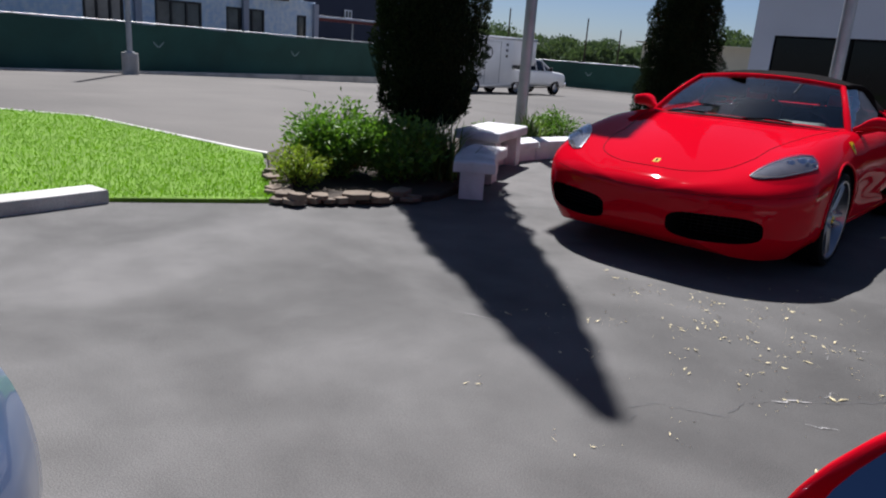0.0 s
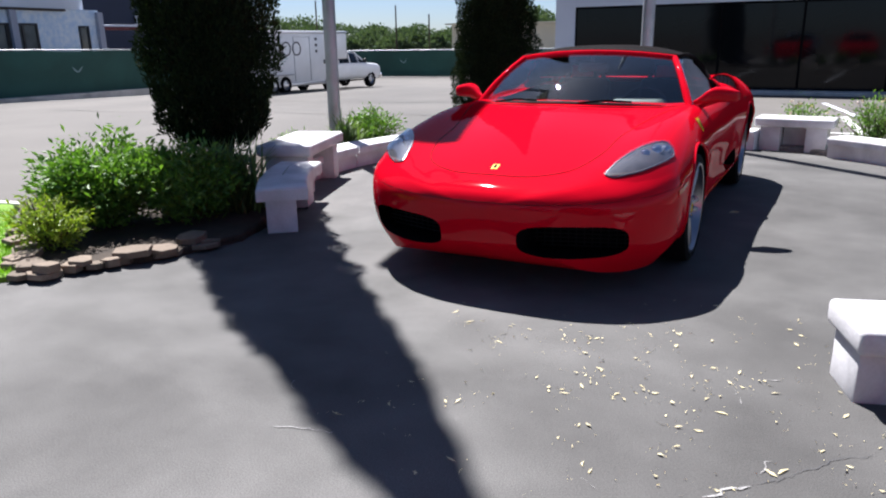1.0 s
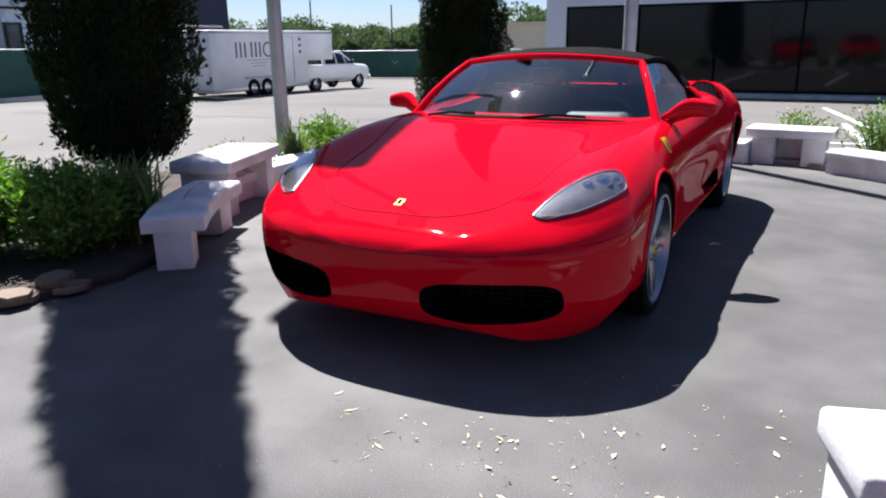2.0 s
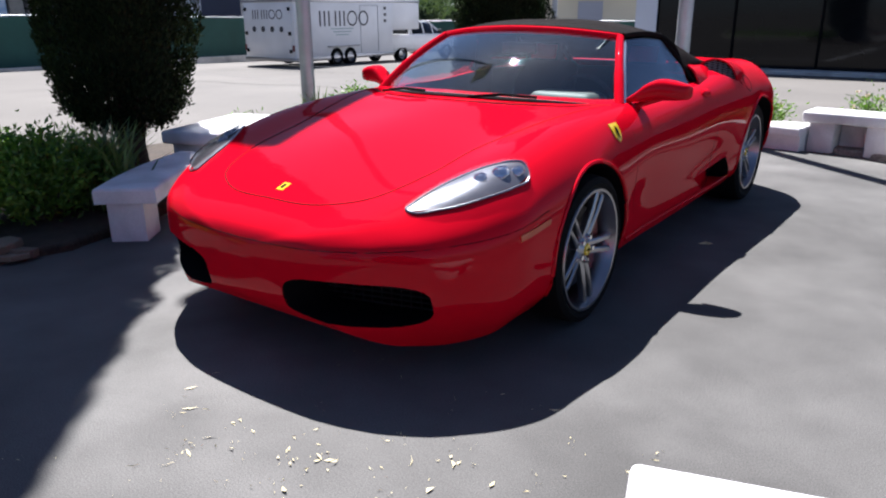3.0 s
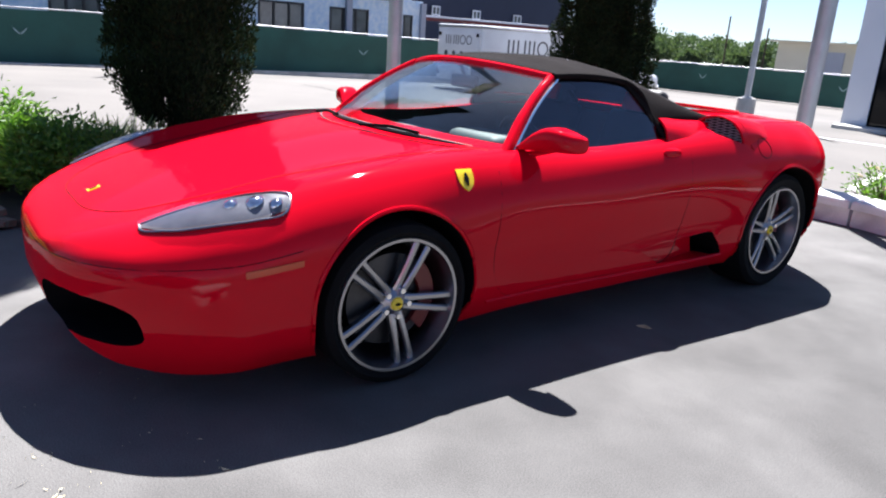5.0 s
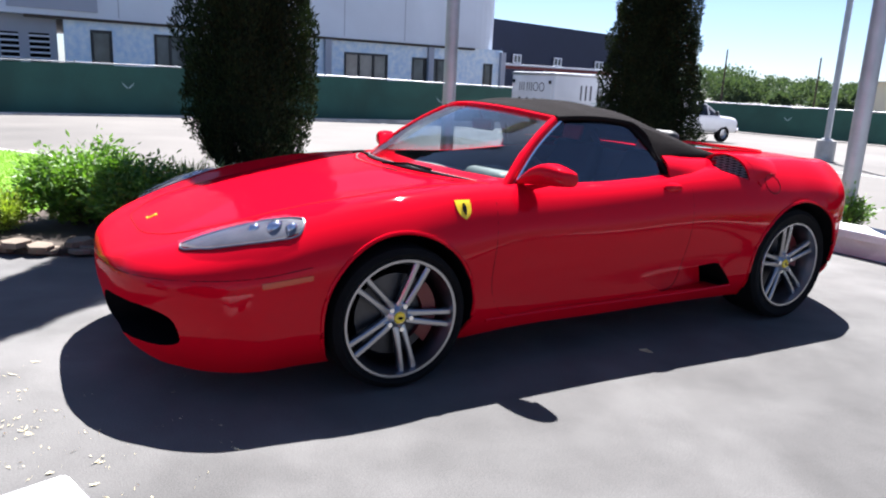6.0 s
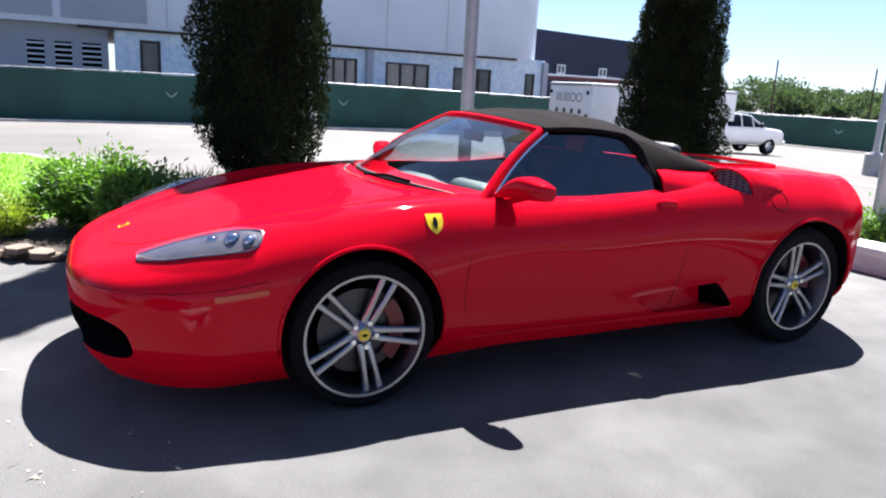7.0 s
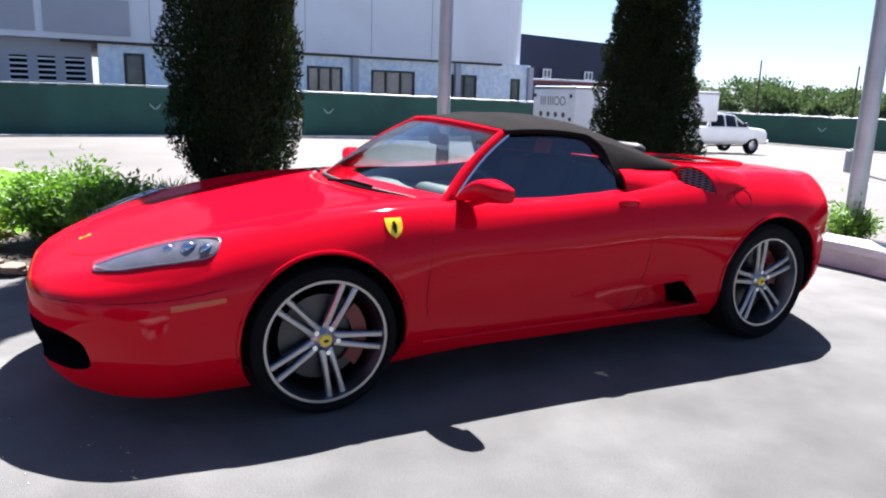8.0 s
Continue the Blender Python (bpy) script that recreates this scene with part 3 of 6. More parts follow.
    for v in b.verts:
        v.co = skin0.down(v.co.x * 0.012, -0.868 + v.co.y * 0.028, 0.006)
    part("nose_badge_mark", solid(b, 0.001), MATT, car)
    for s in (1, -1):
        shield = [(0.279, 0.812), (0.281, 0.775), (0.296, 0.748), (0.316, 0.734)]
        other = [(0.355, 0.812), (0.353, 0.775), (0.338, 0.748), (0.318, 0.734)]
        part("side_badge", solid(patch(shield, other, lambda a, b: skin0.side(a, b, s, 0.004), 4, 4), 0.003), YELLOW, car, "yellow shield badge on the front wing")
        part("side_badge_mark", solid(patch([(0.311, 0.797), (0.305, 0.775), (0.315, 0.752)], [(0.321, 0.799), (0.328, 0.779), (0.320, 0.752)], lambda a, b: skin0.side(a, b, s, 0.008), 3, 2), 0.001), MATT, car)
        door = [(0.50, 0.835), (0.47, 0.60), (0.47, 0.36), (0.52, 0.285), (0.80, 0.275), (1.40, 0.275), (1.62, 0.30), (1.70, 0.45), (1.715, 0.70), (1.73, 0.825)]
        part("door_gap", tube([skin0.side(a, b, s, -0.001) for a, b in dense(door, 6)], 0.002, 5), MATT, car)
        part("sill_line", tube([skin0.side(a, b, s, 0.0) for a, b in dense([(0.45, 0.25), (1.0, 0.25), (1.6, 0.25), (2.1, 0.26)], 6)], 0.009, 6), PAINT, car)
        part("fuel_flap" if s < 0 else "filler_flap", tube([skin0.side(2.36 + 0.058 * math.cos(t / 12 * math.pi), 0.835 + 0.05 * math.sin(t / 12 * math.pi), s, 0) for t in range(25)], 0.0022, 5), MATT, car)
        p = skin0.side(1.60, 0.835, s, 0.0)
        part("door_handle", lathe([(0.0, 0.018), (0.022, 0.015), (0.038, 0.004), (0.04, -0.006)], 20, Matrix.Translation(p) @ Matrix.Rotation(radians(s * 60), 4, "Y") @ Matrix.Diagonal((0.7, 1.7, 1, 1))), PAINT, car, "small oval red door handle")
        mark = patch([(-0.60, 0.535), (-0.40, 0.553)], [(-0.60, 0.512), (-0.40, 0.533)], lambda a, b: skin0.side(a, b, s, 0.004), 6, 2)
        part("side_marker", solid(mark, 0.003), AMBER, car, "amber side marker lamp")
        mark = patch([(3.03, 0.60), (3.14, 0.60)], [(3.03, 0.575), (3.14, 0.575)], lambda a, b: skin0.side(a, b, s, 0.004), 4, 2)
        part("rear_marker", solid(mark, 0.003), AMBER, car)
        # hooded scoop on the rear wing, open to the front, with a mesh set back in it
        mouth = [(0.893, 0.825), (0.886, 0.88), (0.86, 0.94), (0.815, 0.985), (0.765, 1.0), (0.71, 0.987), (0.665, 0.94)]
        arc = dense(mouth, 4)
        rows = []
        for i in range(15):
            f = i / 14
            y = 2.085 + 0.62 * f
            e = f * f * (3 - 2 * f)
            row = []
            for k, (x, z) in enumerate(arc):
                g = k / (len(arc) - 1)
                low = skin0.down(x - 0.05 * f, y)
                flank = skin0.side(y, 0.825, 1)
                to = flank.lerp(Vector((low.x, y, low.z)), min(1, g * 2.2))
                sink = 0.004 - 0.030 * f
                q = Vector((x, y - 0.004 + 0.75 * (x - 0.76) * (1 - f), z)).lerp(Vector((to.x + min(sink, 0) * 0.5, y, to.z + min(sink, 0))), e)
                if g < 0.25:
                    q.x = max(q.x, skin0.side(y, q.z, 1).x + 0.003) if f < 0.12 else q.x + sink
                row.append(Vector((s * q.x, q.y, q.z)))
            rows.append(row)
        part("scoop_hood", solid(sheet(rows), 0.010), PAINT, car, "red hooded air scoop on the rear wing")
        back = bmesh.new()
        back.faces.new([back.verts.new((s * x, 2.128 + 0.75 * (x - 0.75), z)) for x, z in arc + [(0.665, 0.845)]])
        part("scoop_mouth", back, MATT, car, "dark air scoop mouth", smooth=False)
        g = None
        roof_x, roof_z = [q[0] for q in mouth[::-1]], [q[1] for q in mouth[::-1]]
        for i in range(15):
            for lean in (0.06, -0.06):
                z = 0.80 + 0.0145 * i
                bar = [(0.66 + 0.23 * k / 24, z + lean * (0.5 - k / 24)) for k in range(25)]
                bar = [(x, zz) for x, zz in bar if 0.83 < zz < np.interp(x, roof_x, roof_z) - 0.012]
                if len(bar) > 3:
                    g = tube([(s * x, 2.096 + 0.75 * (x - 0.75), zz) for x, zz in (bar[0], bar[-1])], 0.0026, 4, g)
        part("scoop_grille", g, ALLOY, car, "fine silver mesh grille")
    for s in (1, -1):
        for y, z, r in ((0.0, 0.335, 0.364), (2.6, 0.352, 0.383)):
            rim = [skin0.side(y + r * math.cos(radians(a)), z + r * math.sin(radians(a)), s, 0.0) for a in range(-22, 203, 5)]
            part("arch_lip", tube(rim, 0.009, 6), PAINT, car)
    # grilles in the front mouths
    for s in (1, -1):
        g = None
        for i in range(7):
            z = 0.250 + 0.022 * i
            g = tube([(s * 0.22, -0.87, z - 0.01), (s * 0.72, -0.77, z + 0.005)], 0.004, 4, g)
        for i in range(12):
            x = 0.24 + 0.041 * i
            g = tube([(s * x, -0.862 + 0.19 * (x - 0.22), 0.235), (s * x, -0.862 + 0.19 * (x - 0.22), 0.40)], 0.003, 4, g)
        part("front_grille", g, BLACK, car, "black intake grille")
    part("splitter", box(-0.30, 0.30, -0.93, -0.84, 0.14, 0.158, 0.008), MATT, car, "black front lip")
    # engine cover glass
    part("engine_cover", solid(patch([(-0.30, 2.50), (-0.34, 2.75), (-0.30, 3.02)], [(0.30, 2.50), (0.34, 2.75), (0.30, 3.02)], lambda a, b: skin0.down(a, b, 0.006), 8, 10), 0.004), DARKGLASS, car, "dark glass engine cover")
    part("engine_cover_rim", tube([skin0.down(a, b, 0.006) for a, b in dense([(-0.30, 2.50), (0.30, 2.50), (0.34, 2.75), (0.30, 3.02), (-0.30, 3.02), (-0.34, 2.75), (-0.30, 2.50)], 6)], 0.012, 6), PAINT, car)

    # --- screen, roof and cabin
    def screen(v, s):
        b = Vector((0.745 * s, 0.33 + 0.27 * s * s, 0.885 - 0.04 * s * s))
        t = Vector((0.555 * s, 0.885 + 0.125 * s * s, 1.195 - 0.04 * s * s))
        p = b.lerp(t, v)
        p.z += 0.022 * math.sin(math.pi * v)
        p.y -= 0.012 * math.sin(math.pi * v)
        return p
    part("windscreen", solid(sheet([[screen(v / 10, -1 + s / 12) for s in range(25)] for v in range(11)]), 0.005), GLASS, car, "clear raked windscreen")
    for pane in [o for o in car.children if o.name.startswith("windscreen")]:
        pane.visible_shadow = False
    for s in (1, -1):
        part("pillar", tube([screen(v / 10, s) + Vector((s * 0.008, 0.004, 0)) for v in range(-1, 11)], [0.024] * 6 + [0.021] * 6, 10), PAINT, car, "red windscreen pillar")
        part("pillar_trim", tube([screen(v / 10, s) + Vector((s * 0.026, 0.028, -0.006)) for v in range(0, 11)], 0.009, 6), CHROME, car)
    part("header", tube([screen(1.0, s / 12) + Vector((0, 0.012, 0)) for s in range(-12, 13)], 0.021, 8), PAINT, car, "red windscreen header")
    part("screen_edge", tube([screen(0.0, s / 12) + Vector((0, -0.004, 0.0)) for s in range(-12, 13)], 0.012, 6), BLACK, car)
    cowl = sheet([[screen(0, s / 12) + Vector((0, -0.085 * (1 - v / 3), -0.012 - 0.018 * (v / 3) + (skin0.down(0.745 * s / 12, 0.25 + 0.27 * (s / 12) ** 2).z - screen(0, s / 12).z + 0.016) * (1 - v / 3))) for s in range(-12, 13)] for v in range(4)])
    part("scuttle", solid(cowl, 0.006), BLACK, car, "black scuttle panel under the screen")
    for a, b_, c in (((0.10, 0.27), (0.42, 0.385), (0.30, 0.40)), ((-0.52, 0.36), (-0.20, 0.315), (-0.30, 0.36))):
        pa, pb = skin0.down(*a, 0.02), skin0.down(*b_, 0.028)
        part("wiper", tube([pa, pa.lerp(pb, 0.5) + Vector((0, 0.005, 0.012)), pb], 0.008, 6), MATT, car, "black wiper arm")
    TOP = [(0.90, 0.555, 1.160, 1.208), (1.15, 0.585, 1.176, 1.238), (1.43, 0.61, 1.160, 1.240), (1.64, 0.63, 1.11, 1.212), (1.82, 0.645, 1.06, 1.155), (2.00, 0.645, 1.015, 1.085), (2.16, 0.63, 0.985, 1.015), (2.25, 0.615, 0.965, 0.98)]
    rows = []
    for i in range(41):
        y = 0.90 + 1.35 * i / 40
        xe, ze, zc = spline(TOP, y)
        row = []
        for k in range(-14, 15):
            s = k / 14
            bow = 0.125 * s * s * max(0, 1 - i / 10)
            row.append(Vector((xe * s, y + bow, ze + (zc - ze) * (1 - abs(s) ** 2.6) + 0.004 * math.sin(i * 0.9) * (1 - s * s))))
        rows.append(row)
    part("roof_top", solid(sheet(rows), 0.012), CLOTH, car, "black fabric folding roof, closed")
    for s in (1, -1):
        rows = []
        for i in range(13):
            f = i / 12
            y0 = 1.46 + (2.23 - 1.46) * f
            xe, ze, _ = spline(TOP, y0)
            yb = 1.63 + (2.25 - 1.63) * f
            bot = Vector((s * (0.765 - 0.115 * f), yb, 0.0))
            bot.z = skin0.down(abs(bot.x), yb).z - 0.01
            rows.append([Vector((s * xe, y0, ze)).lerp(bot, k / 6) + Vector((s * 0.018 * math.sin(math.pi * k / 6), 0, 0.012 * math.sin(math.pi * k / 6))) for k in range(7)])
        part("roof_quarter", solid(sheet(rows), 0.012), CLOTH, car, "black fabric rear quarter of the roof")
        rows = []
        for i in range(17):
            f = i / 16
            y = 1.625 + (2.14 - 1.625) * f
            rise = 1 - 0.35 * smooth_step(max(0, f - 0.6) / 0.4)
            hi = Vector((s * (0.738 - 0.12 * f), y, 0))
            hi.z = skin0.down(abs(hi.x), y).z + 0.002 + rise * (0.985 - 0.02 * f - skin0.down(abs(hi.x), y).z)
            lo = Vector((s * (0.815 - 0.16 * max(0, f - 0.35)), y, 0))
            lo.z = skin0.down(abs(lo.x), y).z - 0.004
            rows.append([hi.lerp(lo, k / 6) + Vector((s * 0.014 * math.sin(math.pi * k / 6), 0, 0.010 * math.sin(math.pi * k / 6))) for k in range(7)])
        part("deck_side", solid(sheet(rows), 0.010), PAINT, car, "red panel under the fabric roof's edge")
        edge = []
        for y in (1.02, 1.15, 1.3, 1.42, 1.50):
            xe, ze, _ = spline(TOP, y)
            edge.append((s * (xe + 0.006), y, ze - 0.004))
        edge += [(s * 0.662, 1.55, 1.10), (s * 0.705, 1.595, 1.00), (s * 0.785, 1.645, 0.885)]
        part("roof_edge", tube(dense(edge, 4), 0.014, 8), CLOTH, car)
        top_line = [(0.752, 0.625, 0.852), (0.66, 0.82, 1.00), (0.575, 1.01, 1.145), (0.60, 1.30, 1.155), (0.622, 1.44, 1.13), (0.66, 1.535, 1.085), (0.78, 1.635, 0.885)]
        low_line = [(0.765, 0.64, 0.845), (0.785, 0.85, 0.835), (0.795, 1.05, 0.838), (0.80, 1.30, 0.842), (0.80, 1.44, 0.85), (0.80, 1.535, 0.86), (0.795, 1.632, 0.872)]
        a, c = dense(top_line, 5), dense(low_line, 5)
        part("side_window", solid(sheet([[Vector((s * (p[0] + (q[0] - p[0]) * k / 6), p[1] + (q[1] - p[1]) * k / 6, p[2] + (q[2] - p[2]) * k / 6)) for k in range(7)] for p, q in zip(a, c)]), 0.004), SIDEGLASS, car, "tinted side window").visible_shadow = False
        part("window_seal", tube([(s * (p[0] + 0.006), p[1], p[2] + 0.004) for p in c], 0.010, 6), BLACK, car)
        part("window_trim", tube([(s * (p[0] + 0.014), p[1], p[2] - 0.004) for p in c], 0.004, 5), CHROME, car)
        # door mirror on its stalk
        mir = new("door_mirror")
        mir.parent = car
        mir["label"] = "red wedge-shaped door mirror on a slim arm"
        b = bmesh.new()
        shape = [(0.752, 0.668, 0.692, 0.860, 0.882), (0.80, 0.655, 0.735, 0.868, 0.915), (0.845, 0.668, 0.785, 0.872, 0.957), (0.89, 0.682, 0.808, 0.876, 0.976), (0.95, 0.70, 0.815, 0.878, 0.972), (1.005, 0.728, 0.815, 0.882, 0.958), (1.026, 0.748, 0.813, 0.886, 0.951), (1.034, 0.765, 0.808, 0.894, 0.943)]
        loops = []
        for i in range(29):
            x = 0.752 + (1.034 - 0.752) * i / 28
            y0, y1, z0, z1 = spline(shape, x)
            loop = []
            for k in range(20):
                t = 2 * math.pi * k / 20
                cy, cz = math.copysign(abs(math.cos(t)) ** 0.55, math.cos(t)), math.copysign(abs(math.sin(t)) ** 0.75, math.sin(t))
                loop.append(b.verts.new((s * x, (y0 + y1) / 2 + (y1 - y0) / 2 * cy, (z0 + z1) / 2 + (z1 - z0) / 2 * cz)))
            loops.append(loop)
        for p, q in zip(loops, loops[1:]):
            for k in range(20):
                b.faces.new((p[k], p[(k + 1) % 20], q[(k + 1) % 20], q[k]))
        b.faces.new(loops[0])
        b.faces.new(loops[-1])
        bmesh.ops.recalc_face_normals(b, faces=b.faces)
        part("mirror_shell", b, PAINT, mir)
        part("mirror_stalk", tube([(s * 0.775, 0.70, 0.835), (s * 0.82, 0.72, 0.856), (s * 0.90, 0.755, 0.890)], [0.024, 0.013, 0.018], 8), PAINT, mir)
        mg = prism_y(oval(s * 0.935, 0.922, 0.075, 0.026, 2.6), 0.812, 0.819)
        part("mirror_glass", mg, CHROME, mir)
    part("roof_header_seal", tube([(0.555 * s / 12, 0.905 + 0.125 * (s / 12) ** 2, 1.207 - 0.04 * (s / 12) ** 2) for s in range(-12, 13)], 0.014, 6), CLOTH, car)
    # dashboard, wheel, seats
    rows = []
    for i in range(9):
        f = i / 8
        rows.append([Vector((0.70 * k / 12 * (1 - 0.02 * f), 0.40 + 0.24 * (k / 12) ** 2 * (1 - f) + 0.55 * f, 0.80 + 0.035 * math.sin(f * 2.6) - 0.10 * max(0, f - 0.85) / 0.15 - 0.03 * (k / 12) ** 2)) for k in range(-12, 13)])
    part("dashboard", solid(sheet(rows), 0.03), DASH, car, "grey dashboard")
    binn = box(0.18, 0.56, 0.70, 0.94, 0.76, 0.885, 0.05, 4)
    part("instrument_hood", binn, DASH, car, "grey rounded instrument hood")
    part("steering_wheel", lathe([(0.165, -0.014), (0.179, 0.0), (0.165, 0.014), (0.151, 0.0)], 40, Matrix.Translation((0.37, 1.06, 0.80)) @ Matrix.Rotation(radians(-68), 4, "X"), closed=True), LEATHER, car, "black steering wheel")
    hubw = cyl(0.055, 0.05, 0.05, 20, Matrix.Translation((0.37, 1.02, 0.785)) @ Matrix.Rotation(radians(-68), 4, "X"))
    for a in (0, 120, 240):
        hubw = merge(hubw, box(-0.018, 0.018, 0.0, 0.16, -0.006, 0.006, 0.004), Matrix.Translation((0.37, 1.055, 0.795)) @ Matrix.Rotation(radians(-68), 4, "X") @ Matrix.Rotation(radians(a), 4, "Z"))
    part("steering_hub", hubw, LEATHER, car)
    for x in (0.36, -0.36):
        part("seat", seat_mesh(bmesh.new(), x), LEATHER, car, "dark leather bucket seat")
        b = box(-0.095, 0.095, -0.012, 0.012, 0, 0.10, 0.01)
        b.transform(Matrix.Translation((x, 1.895, 0.975)) @ Matrix.Rotation(radians(-14), 4, "X"))
        part("seat_inlay", b, REDLEATHER, car, "red leather inlay")
        hoop = tube([(x - 0.17, 2.0, 0.80), (x - 0.16, 1.99, 0.98), (x - 0.10, 1.98, 1.035), (x + 0.10, 1.98, 1.035), (x + 0.16, 1.99, 0.98), (x + 0.17, 2.0, 0.80)], 0.022, 8)
        part("roll_hoop", hoop, LEATHER, car, "dark roll hoop behind the seat")
    part("rear_view_mirror", box(-0.11, 0.11, 0.93, 0.955, 1.06, 1.125, 0.015, 3), BLACK, car)
    part("rear_view_stem", tube([(0, 0.945, 1.12), (0, 0.90, 1.195)], 0.009, 6), BLACK, car)
    # tail
    for s in (1, -1):
        for x in (0.40, 0.575):
            part("tail_lamp", lathe([(0.0, 0.03), (0.05, 0.026), (0.072, 0.008), (0.078, -0.02)], 24, Matrix.Translation((s * x, 3.385 - (0.055 if x > 0.5 else 0.0), 0.80)) @ Matrix.Rotation(radians(-90), 4, "X")), CALIPER, car, "round red tail lamp")
    part("diffuser", box(-0.5, 0.5, 3.08, 3.30, 0.17, 0.30, 0.03), MATT, car, "black rear diffuser")
    for s in (1, -1):
        for y, r, w, x in ((0.0, 0.32, 0.225, 0.815), (2.6, 0.341, 0.285, 0.795)):
            rot = Matrix.Rotation(radians(90 * s), 4, "Y") @ Matrix.Rotation(0.53 if y else 0.0, 4, "Z")
            make_wheel("wheel", r, w, 0.256 if y else 0.264, car, Matrix.Translation((s * x, y, r)) @ rot)
    return car


sports_car()


# ---- ground ----
def smooth(a, b, t):
    t = min(1, max(0, (t - a) / (b - a)))
    return t * t * (3 - 2 * t)


def ground_z(x, y):
    r = math.hypot(x, y)
    return -0.02 - 0.25 * smooth(6, 19, r) - 0.28 * smooth(19, 28, r)


def setting(name, bm, material, label, smooth_faces=False, category="ground"):
    return tagged(link(name, bm, material, smooth=smooth_faces), label, category, kind="structure")


xs = [-1500, -600, -250, -120, -70] + [-45 + 1.5 * i for i in range(52)] + [35, 60, 120, 300, 1500]
ys = [-1500, -400, -120, -60, -40] + [-34 + 1.5 * i for i in range(46)] + [40, 60, 100, 200, 500, 1500]
setting("ground", sheet([[Vector((x, y, ground_z(x, y))) for x in xs] for y in ys]), ROAD, "pale worn asphalt road and open ground", True)

CX, CY, RIN = 0.2, 1.8, 3.02


def ring(deg, r):
    return (CX + r * math.cos(radians(deg)), CY + r * math.sin(radians(deg)))


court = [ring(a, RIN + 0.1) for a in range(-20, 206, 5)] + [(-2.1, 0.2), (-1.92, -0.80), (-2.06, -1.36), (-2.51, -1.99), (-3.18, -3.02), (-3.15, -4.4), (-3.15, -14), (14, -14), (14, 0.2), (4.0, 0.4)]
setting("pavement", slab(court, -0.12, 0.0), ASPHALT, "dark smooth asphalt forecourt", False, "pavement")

grass = [(-2.51, -2.01), (-3.17, -3.02), (-3.20, -4.2), (-3.2, -9), (-10.2, -9), (-9.6, -4.2), (-8.9, -1.95), (-7.9, -1.18), (-4.72, -0.86), (-4.4, -0.80), (-3.6, -1.32), (-2.96, -1.72)]
setting("lawn", slab(grass, -0.15, 0.035, 0.02), TURF, "bright green mown lawn", False, "lawn")
bed = [(-1.90, -0.80), (-2.04, -1.36), (-2.49, -1.97), (-2.94, -1.69), (-3.6, -1.29), (-4.37, -0.77), (-4.6, -0.4), (-4.4, 1.6), (-4.1, 3.6), (-3.2, 5.2), (-2.0, 6.0), (-0.8, 6.2), (0.2, 6.1)] + [ring(a, RIN + 0.30) for a in range(90, 205, 6)] + [(-2.9, 0.4), (-2.25, 0.1)]
setting("planting_bed", slab(bed, -0.15, 0.05, 0.02), SOIL, "dark soil planting bed beside the court", False, "soil")
back_bed = [ring(a, RIN + 0.28) for a in range(-15, 91, 6)] + [(0.2, 6.1), (1.5, 6.2), (3.0, 5.6), (4.2, 4.4), (4.8, 2.6), (4.8, 0.9)]
setting("gravel_bed", slab(back_bed, -0.15, 0.04, 0.02), GRAVEL, "pale gravel strip behind the low wall", False, "gravel")


def strip(pts, width, z0, z1, bevel=0.012):
    """A low kerb along a line."""
    left, right = [], []
    for i, p in enumerate(pts):
        a, c = Vector(pts[max(i - 1, 0)]), Vector(pts[min(i + 1, len(pts) - 1)])
        d = (c - a).normalized()
        n = Vector((-d.y, d.x)) * width / 2
        left.append(tuple(Vector(p) + n))
        right.append(tuple(Vector(p) - n))
    return slab(left + right[::-1], z0, z1, bevel)


setting("kerb", strip([(-3.24, -3.02), (-3.20, -3.5), (-3.17, -4.6), (-3.17, -9)], 0.24, -0.1, 0.10), KERB, "white painted concrete kerb beside the lawn", False, "kerb")
setting("lawn_edging", strip([(-4.35, -0.74), (-4.72, -0.82), (-7.87, -1.13), (-8.95, -1.92), (-9.66, -4.2), (-10.26, -9)], 0.08, -0.1, 0.04), KERB, "thin pale concrete edging round the lawn", False, "kerb")
setting("road_kerb", strip([(-22.4, -24), (-21.9, 0), (-21.3, 12), (-20.8, 18)], 0.3, -0.7, -0.27), KERB, "low pale kerb along the fence", False, "kerb")
# painted bay lines on the far side
for k, (a, b) in enumerate((((-0.6, 6.9), (2.1, 7.0)), ((-0.6, 6.9), (-1.1, 9.4)), ((2.1, 7.0), (1.9, 9.4)))):
    ga = ground_z(*a)
    setting("road_marking", strip([a, b], 0.10, ga - 0.06, max(ga, ground_z(*b)) + 0.006, 0), LINE, "white painted parking line", False, "marking")
for y0, x0, x1 in ((7.6, -16, -4), (11.5, -15, -5)):
    setting("road_seam", sheet([[Vector((x0 + (x1 - x0) * i / 14, y0 + dy + 0.12 * math.sin(i * 1.7), ground_z(0, y0) + 0.005)) for i in range(15)] for dy in (0, 0.05)]), ASPHALT, "dark tar seam in the road", False, "marking")


# ---- low wall and stone benches of the round court ----
def arc_block(a0, a1, r0, r1, z0, z1, bevel=0.018, n=None):
    n = n or max(2, int(abs(a1 - a0) / 3))
    out = [ring(a0 + (a1 - a0) * i / n, r1) for i in range(n + 1)] + [ring(a1 - (a1 - a0) * i / n, r0) for i in range(n + 1)]
    return slab(out, z0, z1, bevel)


